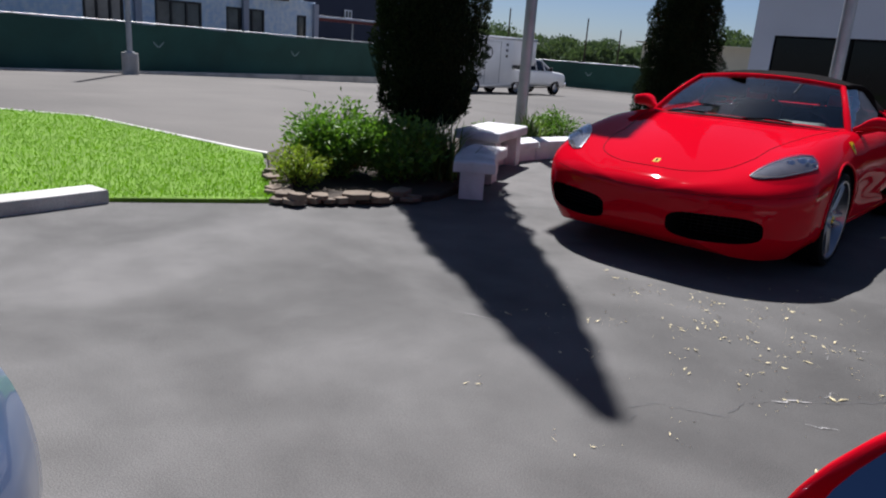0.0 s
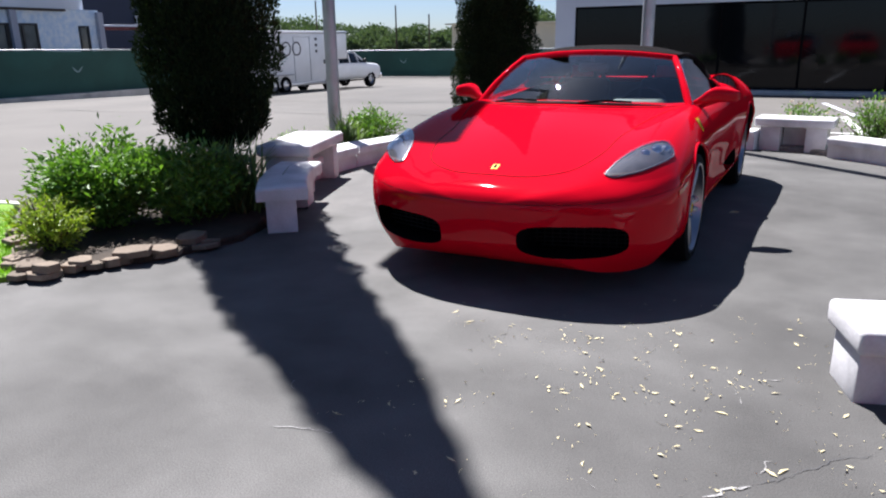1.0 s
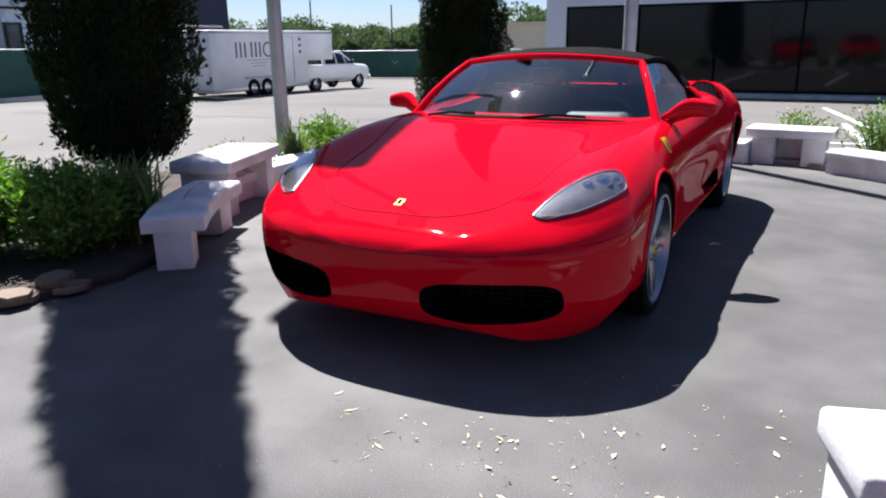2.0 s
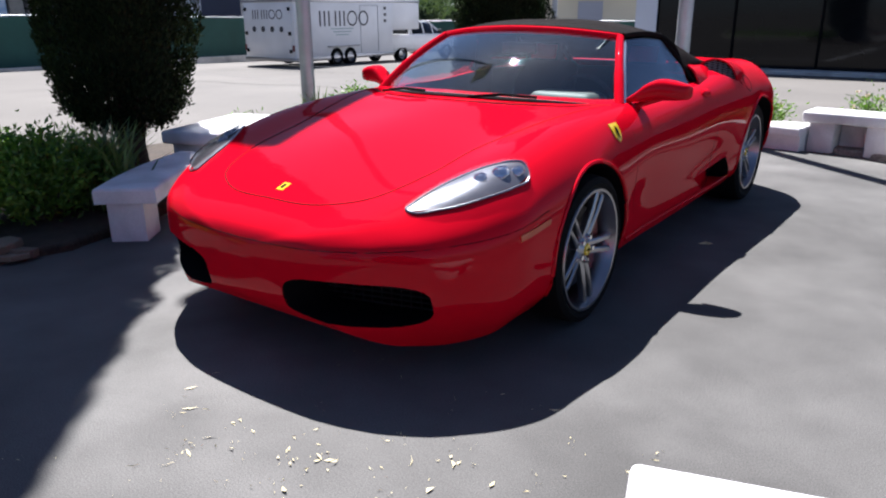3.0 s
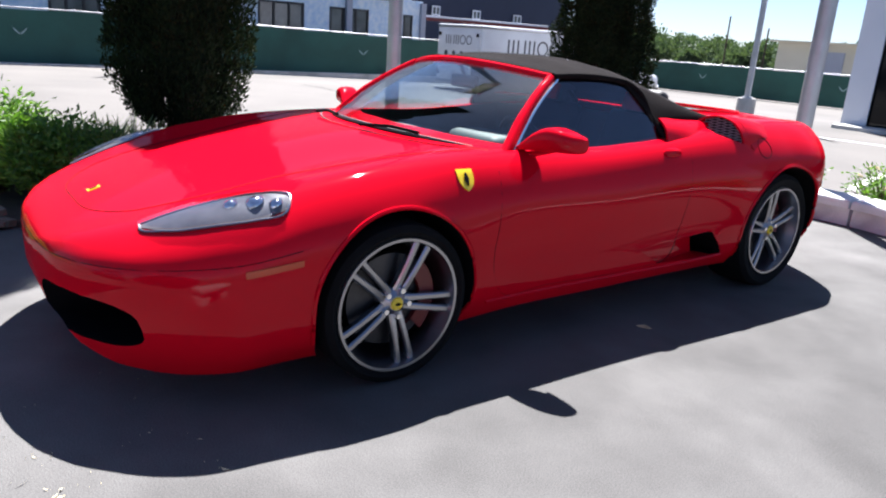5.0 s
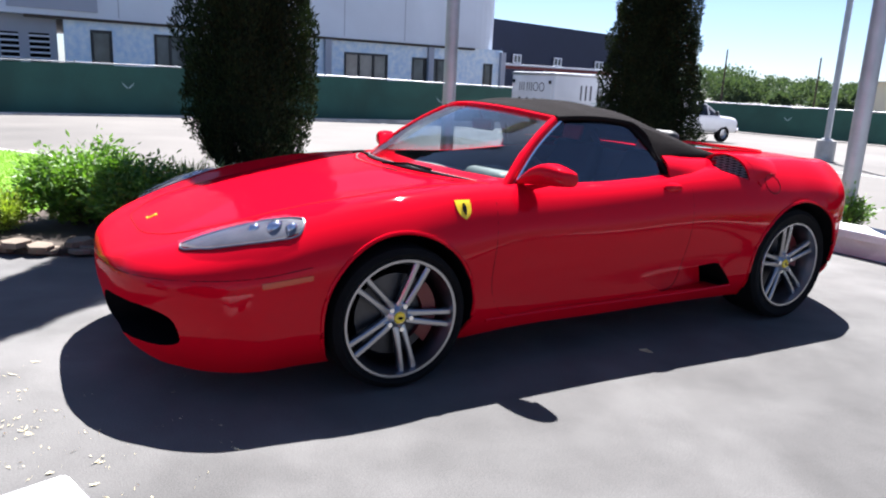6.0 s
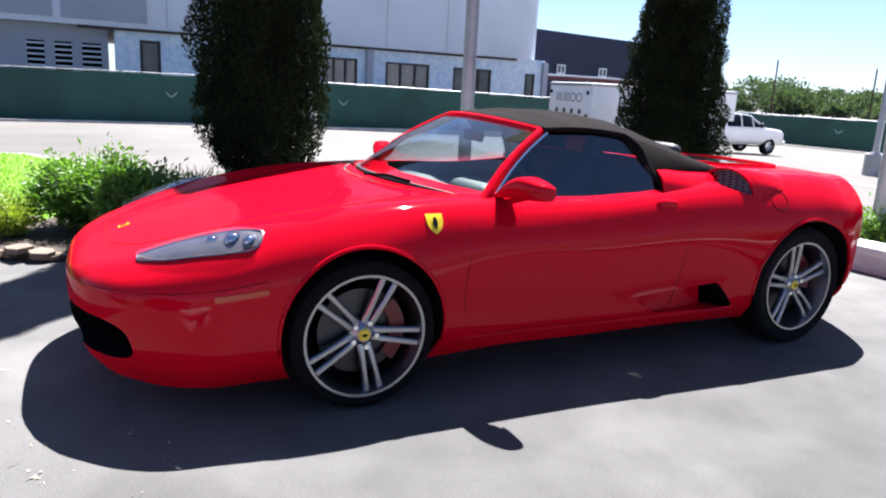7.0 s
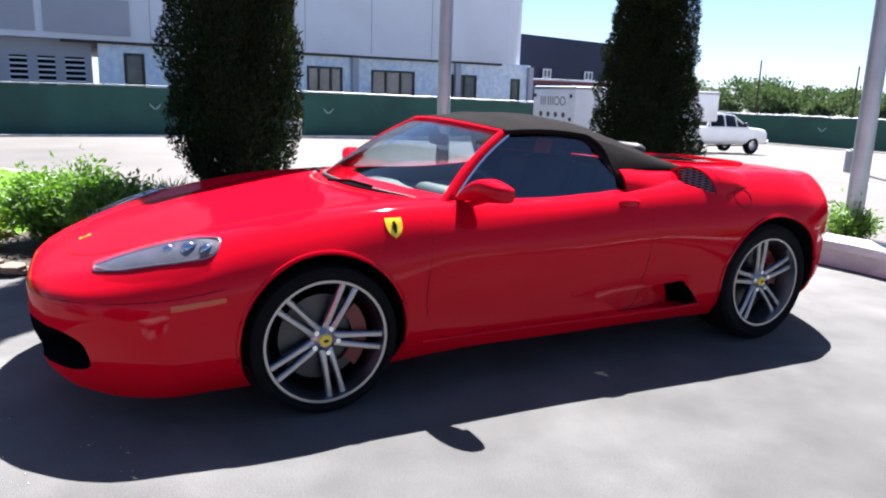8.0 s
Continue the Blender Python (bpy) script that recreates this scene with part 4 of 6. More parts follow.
low_wall = root("low_wall", None, "low curved white stone edging wall round the court", "wall", kind="structure")
spans = [(196, 176), (176, 157), (157, 138), (138, 120), (120, 103), (103, 87), (87, 77), (62, 46), (46, 30), (30, 12)]
for a, c in spans:
    part("wall_block", arc_block(c + 0.25, a - 0.25, RIN + 0.03, RIN + 0.30, -0.05, 0.15, 0.01), STONE, low_wall, smooth=False)
    part("coping", arc_block(c + 0.2, a - 0.2, RIN - 0.01, RIN + 0.34, 0.15, 0.225, 0.02), STONE, low_wall, smooth=False)


def bench(m, length, depth, top, label, leg=0.075, lip=0.065):
    """A stone bench: thick slab on two block legs."""
    b = root("stone_bench", m, label, "bench", "stone benches round the court")
    h = length / 2
    part("seat_slab", box(-h, h, -depth / 2, depth / 2, top - 0.10, top, 0.022, 3), STONE, b)
    for s in (-1, 1):
        x = s * (h - lip - leg)
        part("leg", box(x - leg, x + leg, -depth / 2 + 0.05, depth / 2 - 0.05, -0.01, top - 0.10, 0.012), STONE, b)
    if leg > 0.1:
        # panel added to darken the gap, for the shaded wall behind the legs
        part("back_panel", box(-h + 0.29, h - 0.29, depth / 2 - 0.13, depth / 2 - 0.06, -0.01, top - 0.101, 0.004), STONE, b)
    return b


bench(pose(-2.77, 1.02, 0, 0, 0, 109), 1.04, 0.50, 0.44, "white-painted stone bench with a thick slab, under the cypress")
bench(pose(1.29, 5.02, 0, 0, 0, -6), 0.84, 0.42, 0.375, "white-painted stone bench set into the low wall", 0.11)
bench(pose(2.02, -1.378, 0, 0, 0, 17), 0.72, 0.36, 0.30, "low sunlit white stone bench on the asphalt", 0.10, 0.022)
low_bench = root("low_stone_seat", None, "low curved white stone seat beside the planting bed", "bench")
seat_pts = [(-1.76, -0.525), (-2.0, -0.22), (-2.20, 0.10), (-2.36, 0.46)]
part("seat_slab", strip(dense(seat_pts, 4), 0.36, 0.235, 0.33, 0.02), STONE, low_bench, smooth=False)
part("leg", strip([(-1.785, -0.515), (-1.93, -0.335)], 0.21, -0.01, 0.235, 0.006), STONE, low_bench, smooth=False)
part("leg", strip([(-2.24, 0.20), (-2.33, 0.40)], 0.21, -0.01, 0.235, 0.006), STONE, low_bench, smooth=False)

# flat stones along the bed
rng = random.Random(4)
edge_stones = root("stone_edging", None, "flat brown flagstones laid along the planting bed", "stone edging")
stone_line = dense([(-2.0, -1.02), (-2.12, -1.40), (-2.50, -1.94), (-2.72, -1.86), (-3.0, -1.68), (-3.35, -1.46)], 4)
for i, (x, y) in enumerate(stone_line):
    for k in range(2 if i % 2 else 1):
        n = rng.randint(5, 7)
        r = rng.uniform(0.06, 0.13)
        out = [(r * rng.uniform(0.7, 1.15) * math.cos(2 * math.pi * j / n), r * rng.uniform(0.6, 0.95) * math.sin(2 * math.pi * j / n)) for j in range(n)]
        b = slab(out, 0, rng.uniform(0.025, 0.05), 0.006)
        b.transform(pose(x + rng.uniform(-0.05, 0.05), y + rng.uniform(-0.05, 0.05), 0.02 + 0.035 * k, rng.uniform(-6, 6), rng.uniform(-6, 6), rng.uniform(0, 360)))
        part("flagstone", b, FLAG, edge_stones, smooth=False)


# ---- plants ----
def foliage(name, pts, dirs, length, width, material, seed, parent=None, spread=0.6, fold=0.25):
    """Many small leaves at pts, each pointing roughly along dirs."""
    r = np.random.RandomState(seed)
    n = len(pts)
    d = np.asarray(dirs, float) + r.normal(0, spread, (n, 3))
    d /= np.linalg.norm(d, axis=1)[:, None] + 1e-9
    s = np.cross(d, r.normal(0, 1, (n, 3)))
    s /= np.linalg.norm(s, axis=1)[:, None] + 1e-9
    u = np.cross(s, d)
    ln = length * r.uniform(0.6, 1.3, (n, 1))
    wd = width * r.uniform(0.7, 1.25, (n, 1))
    p = np.asarray(pts, float)
    v = np.empty((n, 4, 3))
    v[:, 0] = p
    v[:, 1] = p + d * ln * 0.5 + s * wd * 0.5 + u * wd * fold
    v[:, 2] = p + d * ln
    v[:, 3] = p + d * ln * 0.5 - s * wd * 0.5 + u * wd * fold
    me = bpy.data.meshes.new(name)
    me.from_pydata(v.reshape(-1, 3).tolist(), [], (np.arange(n)[:, None] * 4 + np.arange(4)).tolist())
    me.materials.append(material)
    ob = new(name, me)
    ob.parent = parent
    return ob


def cypress(base, seed):
    r = np.random.RandomState(seed)
    tree = root("cypress_tree", pose(*base), "tall narrow dark green cypress tree in the planting bed", "tree", "cypress trees")
    prof = [(0.38, 0.12), (0.55, 0.36), (0.85, 0.50), (1.4, 0.55), (2.6, 0.51), (3.8, 0.43), (5.4, 0.34), (7.0, 0.24), (8.3, 0.125), (9.25, 0.02)]
    n = 170000
    z = 0.47 + 8.75 * r.uniform(0, 1, n) ** 1.08
    a = r.uniform(0, 2 * math.pi, n)
    rad = np.array([spline(prof, q)[0] for q in np.linspace(0.38, 9.25, 200)])
    rr = np.interp(z, np.linspace(0.38, 9.25, 200), rad)
    lump = 1 + 0.10 * np.sin(a * 5 + z * 2.3) + 0.07 * np.sin(a * 9 - z * 5.1) + 0.05 * np.sin(z * 11 + a * 2)
    rr = rr * lump * (1 - 0.45 * r.uniform(0, 1, n) ** 2.2)
    p = np.stack([rr * np.cos(a), rr * np.sin(a), z + r.normal(0, 0.03, n)], 1)
    low = z < 1.0
    p[low, 2] -= r.uniform(0, 0.10, low.sum())
    d = np.stack([0.45 * np.cos(a), 0.45 * np.sin(a), np.ones(n)], 1)
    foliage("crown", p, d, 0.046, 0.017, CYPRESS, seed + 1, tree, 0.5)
    # solid core added inside the crown to block light through the leaves
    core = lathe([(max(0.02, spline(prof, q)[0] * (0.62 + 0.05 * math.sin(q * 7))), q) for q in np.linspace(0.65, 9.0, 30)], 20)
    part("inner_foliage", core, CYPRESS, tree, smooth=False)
    trunk = tube([(0, 0, 0), (0.01, 0, 0.3), (0.0, 0.02, 1.0), (0, 0, 3.5), (0, 0, 7.8)], [0.13, 0.10, 0.085, 0.06, 0.02], 10)
    for k in range(9):
        q = 2 * math.pi * k / 9
        tube([(0.06 * math.cos(q), 0.06 * math.sin(q), 0.15 + 0.02 * k), (0.16 * math.cos(q), 0.16 * math.sin(q), 0.55), (0.26 * math.cos(q), 0.26 * math.sin(q), 1.1 + 0.1 * k)], [0.028, 0.018, 0.008], 6, trunk)
    part("trunk", trunk, BARK, tree, "brown trunk with upright stems")
    return tree


cyp = cypress((-3.27, 0.46, 0.04), 11)
copy_thing(cyp, pose(-2.31, 4.53, -0.1, 0, 0, 140) @ Matrix.Diagonal((0.93, 0.93, 0.58, 1)))


def shrub(name, base, rx, ry, h, count, leaf, material, seed, label, lean=0.4, flowers=0):
    r = np.random.RandomState(seed)
    sh = root(name, pose(*base), label, "shrub")
    stems = 26
    sa, sr = r.uniform(0, 2 * math.pi, stems), np.sqrt(r.uniform(0.02, 1, stems))
    tips = np.stack([rx * sr * np.cos(sa), ry * sr * np.sin(sa), h * (1 - 0.42 * sr ** 2) * r.uniform(0.7, 1.08, stems)], 1)
    bm = None
    for t in tips:
        bm = tube([(t[0] * 0.15, t[1] * 0.15, 0), (t[0] * 0.55, t[1] * 0.55, t[2] * 0.55), tuple(t)], [0.010, 0.007, 0.003], 5, bm)
    part("stem", bm, BARK, sh)
    k = r.randint(0, stems, count)
    f = r.uniform(0.18, 1.02, count) ** 0.75
    p = tips[k] * f[:, None] * np.array([1, 1, 1.0]) + r.normal(0, 1, (count, 3)) * np.array([rx * 0.16, ry * 0.16, h * 0.09])
    p[:, 2] = np.abs(p[:, 2])
    d = np.stack([p[:, 0] / rx, p[:, 1] / ry, np.full(count, lean)], 1)
    foliage("leaves", p, d, leaf, leaf * 0.36, material, seed + 1, sh, 0.55)
    if flowers:
        q = tips[r.randint(0, stems, flowers)] + r.normal(0, 0.03, (flowers, 3))
        for i, p in enumerate(q):
            foliage("flower", np.repeat([p], 5, 0), np.tile([0, 0, 0.4], (5, 1)), 0.035, 0.03, PETAL, seed + 2 + i, sh, 1.0)
    return sh


shrub("leafy_shrub", (-2.98, -0.98, 0.04), 0.46, 0.42, 0.66, 9500, 0.062, BUSH, 21, "bright green broad-leaved shrub at the bed's end")
shrub("leafy_shrub", (-2.55, -0.60, 0.04), 0.42, 0.40, 0.56, 7500, 0.060, BUSH, 22, "green broad-leaved shrub in the cypress's shade")
shrub("golden_shrub", (-2.78, -1.58, 0.04), 0.26, 0.24, 0.36, 2600, 0.042, LIME, 23, "small yellow-green shrub beside the lawn")
shrub("low_shrub", (-3.35, 1.75, 0.04), 0.34, 0.36, 0.36, 1700, 0.055, BUSH, 24, "low green shrub behind the stone wall", flowers=14)
shrub("low_shrub", (-3.45, 3.35, 0.04), 0.30, 0.34, 0.46, 2200, 0.06, BUSH, 25, "low green shrub beside the lamp post")
shrub("rose_bush", (0.35, 5.45, 0.03), 0.32, 0.28, 0.46, 1300, 0.05, BUSH, 26, "small rose bush behind the low wall", flowers=10)
shrub("rose_bush", (1.35, 5.55, 0.03), 0.34, 0.26, 0.48, 1400, 0.05, BUSH, 27, "small rose bush behind the bench", flowers=9)
shrub("rose_bush", (2.1, 5.15, 0.03), 0.32, 0.30, 0.62, 1600, 0.05, BUSH, 28, "pale-flowered rose bush behind the low wall", flowers=16)
shrub("leafy_shrub", (3.05, 4.45, 0.03), 0.36, 0.36, 0.60, 1800, 0.075, BUSH, 29, "bright green leafy shrub behind the low wall")
shrub("leafy_shrub", (-0.55, 5.55, 0.03), 0.26, 0.24, 0.42, 1300, 0.06, BUSH, 30, "bright green shrub beside the steel post")


def strap_clump(base, count, length, seed, label):
    r = np.random.RandomState(seed)
    ob = root("strap_leaf_plant", pose(*base), label, "plant")
    bm = bmesh.new()
    for i in range(count):
        a = r.uniform(0, 2 * math.pi)
        out, ln, w = r.uniform(0.25, 0.75), length * r.uniform(0.6, 1.15), 0.011
        x0, y0 = r.normal(0, 0.06, 2)
        d, s = Vector((math.cos(a), math.sin(a), 0)), Vector((-math.sin(a), math.cos(a), 0))
        pts = [Vector((x0, y0, 0)) + d * (out * ln * t ** 1.6) + Vector((0, 0, ln * (t - 0.38 * out * t ** 3))) for t in (0, 0.35, 0.7, 1.0)]
        prev = None
        for j, p in enumerate(pts):
            ww = w * (1, 0.95, 0.7, 0.08)[j]
            cur = (bm.verts.new(p - s * ww), bm.verts.new(p + s * ww))
            if prev:
                bm.faces.new((prev[0], prev[1], cur[1], cur[0]))
            prev = cur
    part("foliage", bm, STRAP, ob)
    return ob


for i, (x, y, ln) in enumerate(((-3.0, -0.32, 0.55), (-2.72, -0.05, 0.55), (-3.35, -0.12, 0.5), (-3.0, 0.1, 0.5), (-2.55, -0.28, 0.62), (-2.36, -0.22, 0.62), (-3.62, 2.95, 0.5), (-3.3, 2.55, 0.45))):
    strap_clump((x, y, 0.04), 90, ln, 40 + i, "tuft of narrow arching strap leaves in the bed")


def inside(x, y, poly):
    c = False
    for (x1, y1), (x2, y2) in zip(poly, poly[1:] + poly[:1]):
        if (y1 > y) != (y2 > y) and x < (x2 - x1) * (y - y1) / (y2 - y1) + x1:
            c = not c
    return c


gr = np.random.RandomState(7)
gp = []
while len(gp) < 60000:
    x, y = -2.4 - 9 * gr.uniform() ** 1.4, gr.uniform(-7.5, -1.0)
    if inside(x, y, grass):
        gp.append((x, y, 0.032))
turf = foliage("lawn_grass", gp, np.tile([0, 0, 1.0], (len(gp), 1)), 0.036, 0.008, BLADE, 8, None, 0.35, 0.0)
tagged(turf, "short bright green grass blades of the lawn", "grass", kind="stuff")

# dry leaves and flakes scattered on the asphalt
lr = np.random.RandomState(9)
lp = []
for cx, cy, sx, sy, n in ((1.0, -1.7, 0.42, 0.36, 46), (0.75, -1.45, 0.3, 0.14, 18), (1.5, -2.4, 0.5, 0.5, 22), (2.45, -1.0, 0.2, 0.35, 8), (0.9, -2.15, 0.8, 0.55, 50), (0.95, -1.62, 0.5, 0.32, 60), (1.6, -1.9, 0.45, 0.5, 34)):
    for i in range(n):
        x, y = cx + lr.normal(0, sx), cy + lr.normal(0, sy)
        for k in range(lr.randint(1, 6)):
            lp.append((x + lr.normal(0, 0.03), y + lr.normal(0, 0.03), 0.004))
litter = foliage("dry_leaves", lp, np.tile([0.0, 0.0, 0.10], (len(lp), 1)), 0.026, 0.008, DEADLEAF, 10, None, 0.55, 0.5)
for v in litter.data.vertices:
    v.co.z = 0.003 + abs(v.co.z - 0.003) * 0.35
rl = np.random.RandomState(12)
vs = litter.data.vertices
for i in range(len(lp)):
    f = 0.3 + 1.8 * rl.uniform() ** 4
    c = vs[4 * i].co.copy()
    for k in range(1, 4):
        d = vs[4 * i + k].co - c
        vs[4 * i + k].co = c + Vector((d.x * f, d.y * f, d.z))
tagged(litter, "pale dry leaves scattered on the asphalt", "leaves", kind="stuff")
# one long hairline crack with side branches, and short scars of pale grit
cr = random.Random(5)


def crack(line, wide, material, label):
    pts = [line[0]]
    for p, q in zip(line, line[1:]):
        n = max(2, int(math.dist(p, q) / 0.022))
        for k in range(1, n + 1):
            pts.append((p[0] + (q[0] - p[0]) * k / n + cr.gauss(0, 0.006), p[1] + (q[1] - p[1]) * k / n + cr.gauss(0, 0.006)))
    half = [wide * cr.uniform(0.15, 1.0) for p in pts]
    half[0] = half[-1] = wide * 0.1
    rows = [[Vector((x + d * w * 0.75, y - d * w * 0.65, 0.0035)) for (x, y), w in zip(pts, half)] for d in (-1, 1)]
    setting("crack", sheet(rows), material, label, False, "crack")


crack([(0.95, -2.94), (1.01, -2.81), (1.08, -2.79), (1.15, -2.75), (1.25, -2.71), (1.26, -2.53), (1.33, -2.44)], 0.0018, MARK, "thin dark crack in the asphalt")
crack([(1.45, -2.32), (1.60, -2.15), (1.67, -2.05), (1.80, -1.96)], 0.0018, MARK, "thin dark crack in the asphalt")
crack([(0.99, -2.90), (1.03, -3.04)], 0.0022, MARK, "thin dark crack in the asphalt")
crack([(1.33, -2.43), (1.38, -2.37), (1.45, -2.31)], 0.008, GRIT, "ragged pale grit in the crack of the asphalt")
for x, y, a, n in ((1.34, -1.68, -70, 3), (1.43, -1.54, 10, 1.5), (1.47, -2.23, 80, 2), (1.48, -2.53, 25, 2.5), (0.98, -2.49, -35, 1.5), (-0.3, -2.28, -50, 4), (-0.08, -2.66, 15, 5)):
    d = 0.045 * n
    crack([(x, y), (x + d * math.cos(radians(a)), y + d * math.sin(radians(a)))], 0.004, GRIT, "short ragged scar of pale grit in the asphalt")
bits = foliage("leaf_in_shade", [(0.985, 1.36, 0.004)], [(0.4, 0.2, 0.02)], 0.13, 0.03, DEADLEAF, 3, None, 0.05, 0.2)
tagged(bits, "single long dry leaf lying under the car's side", "leaf")


# ---- posts and fence ----
def post(name, base, r, h, label, concrete=0.0, cr=0.25, lean=(0, 0), head=False):
    ob = root(name, pose(*base, lean[0], lean[1], 0), label, "post")
    part("pole", lathe([(r, concrete), (r, h * 0.5), (r * 0.9, h)], 20), GALV, ob)
    if concrete:
        part("footing", lathe([(0.0, concrete), (cr * 0.94, concrete), (cr, concrete - 0.04), (cr, -0.3)], 20), KERB, ob, "round concrete footing")
        part("base_plate", cyl(r * 1.9, r * 1.8, 0.04, 16, Matrix.Translation((0, 0, concrete))), GALV, ob)
    else:
        part("base_plate", cyl(r * 1.6, r * 1.5, 0.05, 16), GALV, ob)
    if head:
        # unseen shoebox head, turned towards the court: added to cast the bonnet's shade
        turn = Matrix.Translation((0, 0, h - 0.06)) @ Matrix.Rotation(radians(10), 4, "Z")
        lh = box(-0.42, 0.26, -1.06, -0.05, -0.09, 0.09, 0.03, 3)
        lh.transform(turn)
        part("lamp_head", lh, GALV, ob, "unseen grey box head added to cast shade on the bonnet")
        # lens plate under the same added head
        ln = box(-0.35, 0.19, -0.98, -0.14, -0.098, -0.091, 0.0)
        ln.transform(turn)
        part("lamp_lens", ln, WHITEPAINT, ob)
    return ob


post("lamp_post", (-3.68, 2.82, 0.05), 0.074, 7.0, "grey steel post in the planting bed", head=True)
post("steel_post", (-0.62, 5.68, -0.03), 0.080, 9.0, "thick grey steel post beyond the low wall")
post("lamp_post", (-20.8, 5.75, ground_z(-20.8, 5.75)), 0.085, 9.0, "pale lamp post on a concrete footing in the road", 0.66, 0.25)
post("lamp_post", (-7.83, 16.45, ground_z(-7.83, 16.45)), 0.075, 9.0, "pale lamp post on a concrete footing", 0.53, 0.24)


def fence(name, pts, height, label):
    ob = root(name, None, label, "fence")
    i = 0
    for (x0, y0), (x1, y1) in zip(pts, pts[1:]):
        n = max(1, round(math.dist((x0, y0), (x1, y1)) / 3.0))
        for k in range(n):
            a, c = k / n, (k + 1) / n
            ax, ay, bx, by = x0 + (x1 - x0) * a, y0 + (y1 - y0) * a, x0 + (x1 - x0) * c, y0 + (y1 - y0) * c
            za, zb = ground_z(ax, ay), ground_z(bx, by)
            part("fence_post", cyl(0.03, 0.03, height + 0.06, 10, Matrix.Translation((ax, ay, za))), GALV, ob)
            nx, ny = -(by - ay), bx - ax
            q = math.hypot(nx, ny)
            nx, ny = nx / q, ny / q
            rows = []
            for u in range(13):
                f = u / 12
                row = []
                for w in range(6):
                    g = w / 5
                    wave = 0.035 * math.sin(f * math.pi) * math.sin(f * 7 + i * 2.1 + g * 2) + 0.05
                    sag = 0.03 * math.sin(f * math.pi) * (1 if w == 5 else 0)
                    row.append(Vector((ax + (bx - ax) * f + nx * wave, ay + (by - ay) * f + ny * wave, za + (zb - za) * f + 0.04 + (height - 0.06) * g - sag)))
                rows.append(row)
            part("screen_panel", solid(sheet(rows), 0.006), SCREEN, ob)
            part("rail", tube([(ax, ay, za + height), (bx, by, zb + height)], 0.022, 8), GALV, ob)
            if i % 2 == 0:
                mx, my, mz = (ax + bx) / 2 + nx * 0.10, (ay + by) / 2 + ny * 0.10, (za + zb) / 2 + height * 0.62
                tx, ty = (bx - ax) / math.dist((ax, ay), (bx, by)), (by - ay) / math.dist((ax, ay), (bx, by))
                bm = None
                for s in (1, -1):
                    b = bmesh.new()
                    vs = [b.verts.new((mx + tx * s * u + nx * 0.004, my + ty * s * u + ny * 0.004, mz + v)) for u, v in ((0.0, -0.10), (0.20, 0.08), (0.15, -0.02), (0.03, -0.14))]
                    b.faces.new(vs)
                    bm = merge(bm, b)
                part("screen_mark", solid(bm, 0.004), PALEMARK, ob, "pale printed mark on the screen", smooth=False)
            i += 1
    return ob


fence("screened_fence", [(-21.2, 19.5), (-22.2, 6), (-22.6, -3), (-23.4, -26)], 1.65, "chain fence covered with dark green windscreen cloth")
fence("screened_fence", [(-4.0, 31.0), (-26.0, 28.5)], 1.38, "far chain fence covered with green windscreen cloth")


# ---- buildings ----
def wall_run(name, parent, a, b, z0, z1, thick, material, openings=(), label=""):
    """A straight wall from a to b with real openings (s0, s1, zlo, zhi) along its length."""
    a, b = Vector(a), Vector(b)
    d = (b - a)
    L = d.length
    d.normalize()
    n = Vector((-d.y, d.x))
    cuts = sorted(set([0, L] + [v for o in openings for v in (o[0], o[1])]))
    def brick(s0, s1, lo, hi):
        p, q = a + d * s0, a + d * s1
        part(name, slab([tuple(p), tuple(q), tuple(q + n * thick), tuple(p + n * thick)], lo, hi), material, parent, label, smooth=False)
    for s0, s1 in zip(cuts, cuts[1:]):
        mid = (s0 + s1) / 2
        here = sorted([(o[2], o[3]) for o in openings if o[0] < mid < o[1]])
        lo = z0
        for h in here:
            if h[0] > lo + 1e-3:
                brick(s0, s1, lo, h[0])
            lo = h[1]
        if lo < z1 - 1e-3:
            brick(s0, s1, lo, z1)


def window_at(parent, a, b, s0, s1, lo, hi, frame_mat, bars=1, inset=0.10, rows=0, base=0.0):
    """A window set into a wall run: frame, mullions and dark pane."""
    a, b = Vector(a), Vector(b)
    d = (b - a).normalized()
    n = Vector((-d.y, d.x))
    w = new("window")
    w.parent = parent
    m = Matrix(((d.x, n.x, 0, a.x), (d.y, n.y, 0, a.y), (0, 0, 1, 0), (0, 0, 0, 1))) @ Matrix.Translation((0, base, 0))
    fr = None
    t = 0.12
    for x0, x1, z0, z1 in [(s0, s1, lo, lo + t), (s0, s1, hi - t, hi), (s0, s0 + t, lo + t, hi - t), (s1 - t, s1, lo + t, hi - t)] + [(s0 + (s1 - s0) * k / bars - t / 2, s0 + (s1 - s0) * k / bars + t / 2, lo + t, hi - t) for k in range(1, bars)] + [(s0 + t, s1 - t, lo + (hi - lo) * k / (rows + 1) - 0.02, lo + (hi - lo) * k / (rows + 1) + 0.02) for k in range(1, rows + 1)]:
        fr = box(x0, x1, 0.0, inset + 0.02, z0, z1, 0, 2, fr)
    fr.transform(m)
    part("window_frame", fr, frame_mat, w, smooth=False)
    g = box(s0 + 0.01, s1 - 0.01, inset - 0.06, inset - 0.04, lo + 0.01, hi - 0.01)
    g.transform(m)
    part("pane", g, SITEGLASS, w, smooth=False)


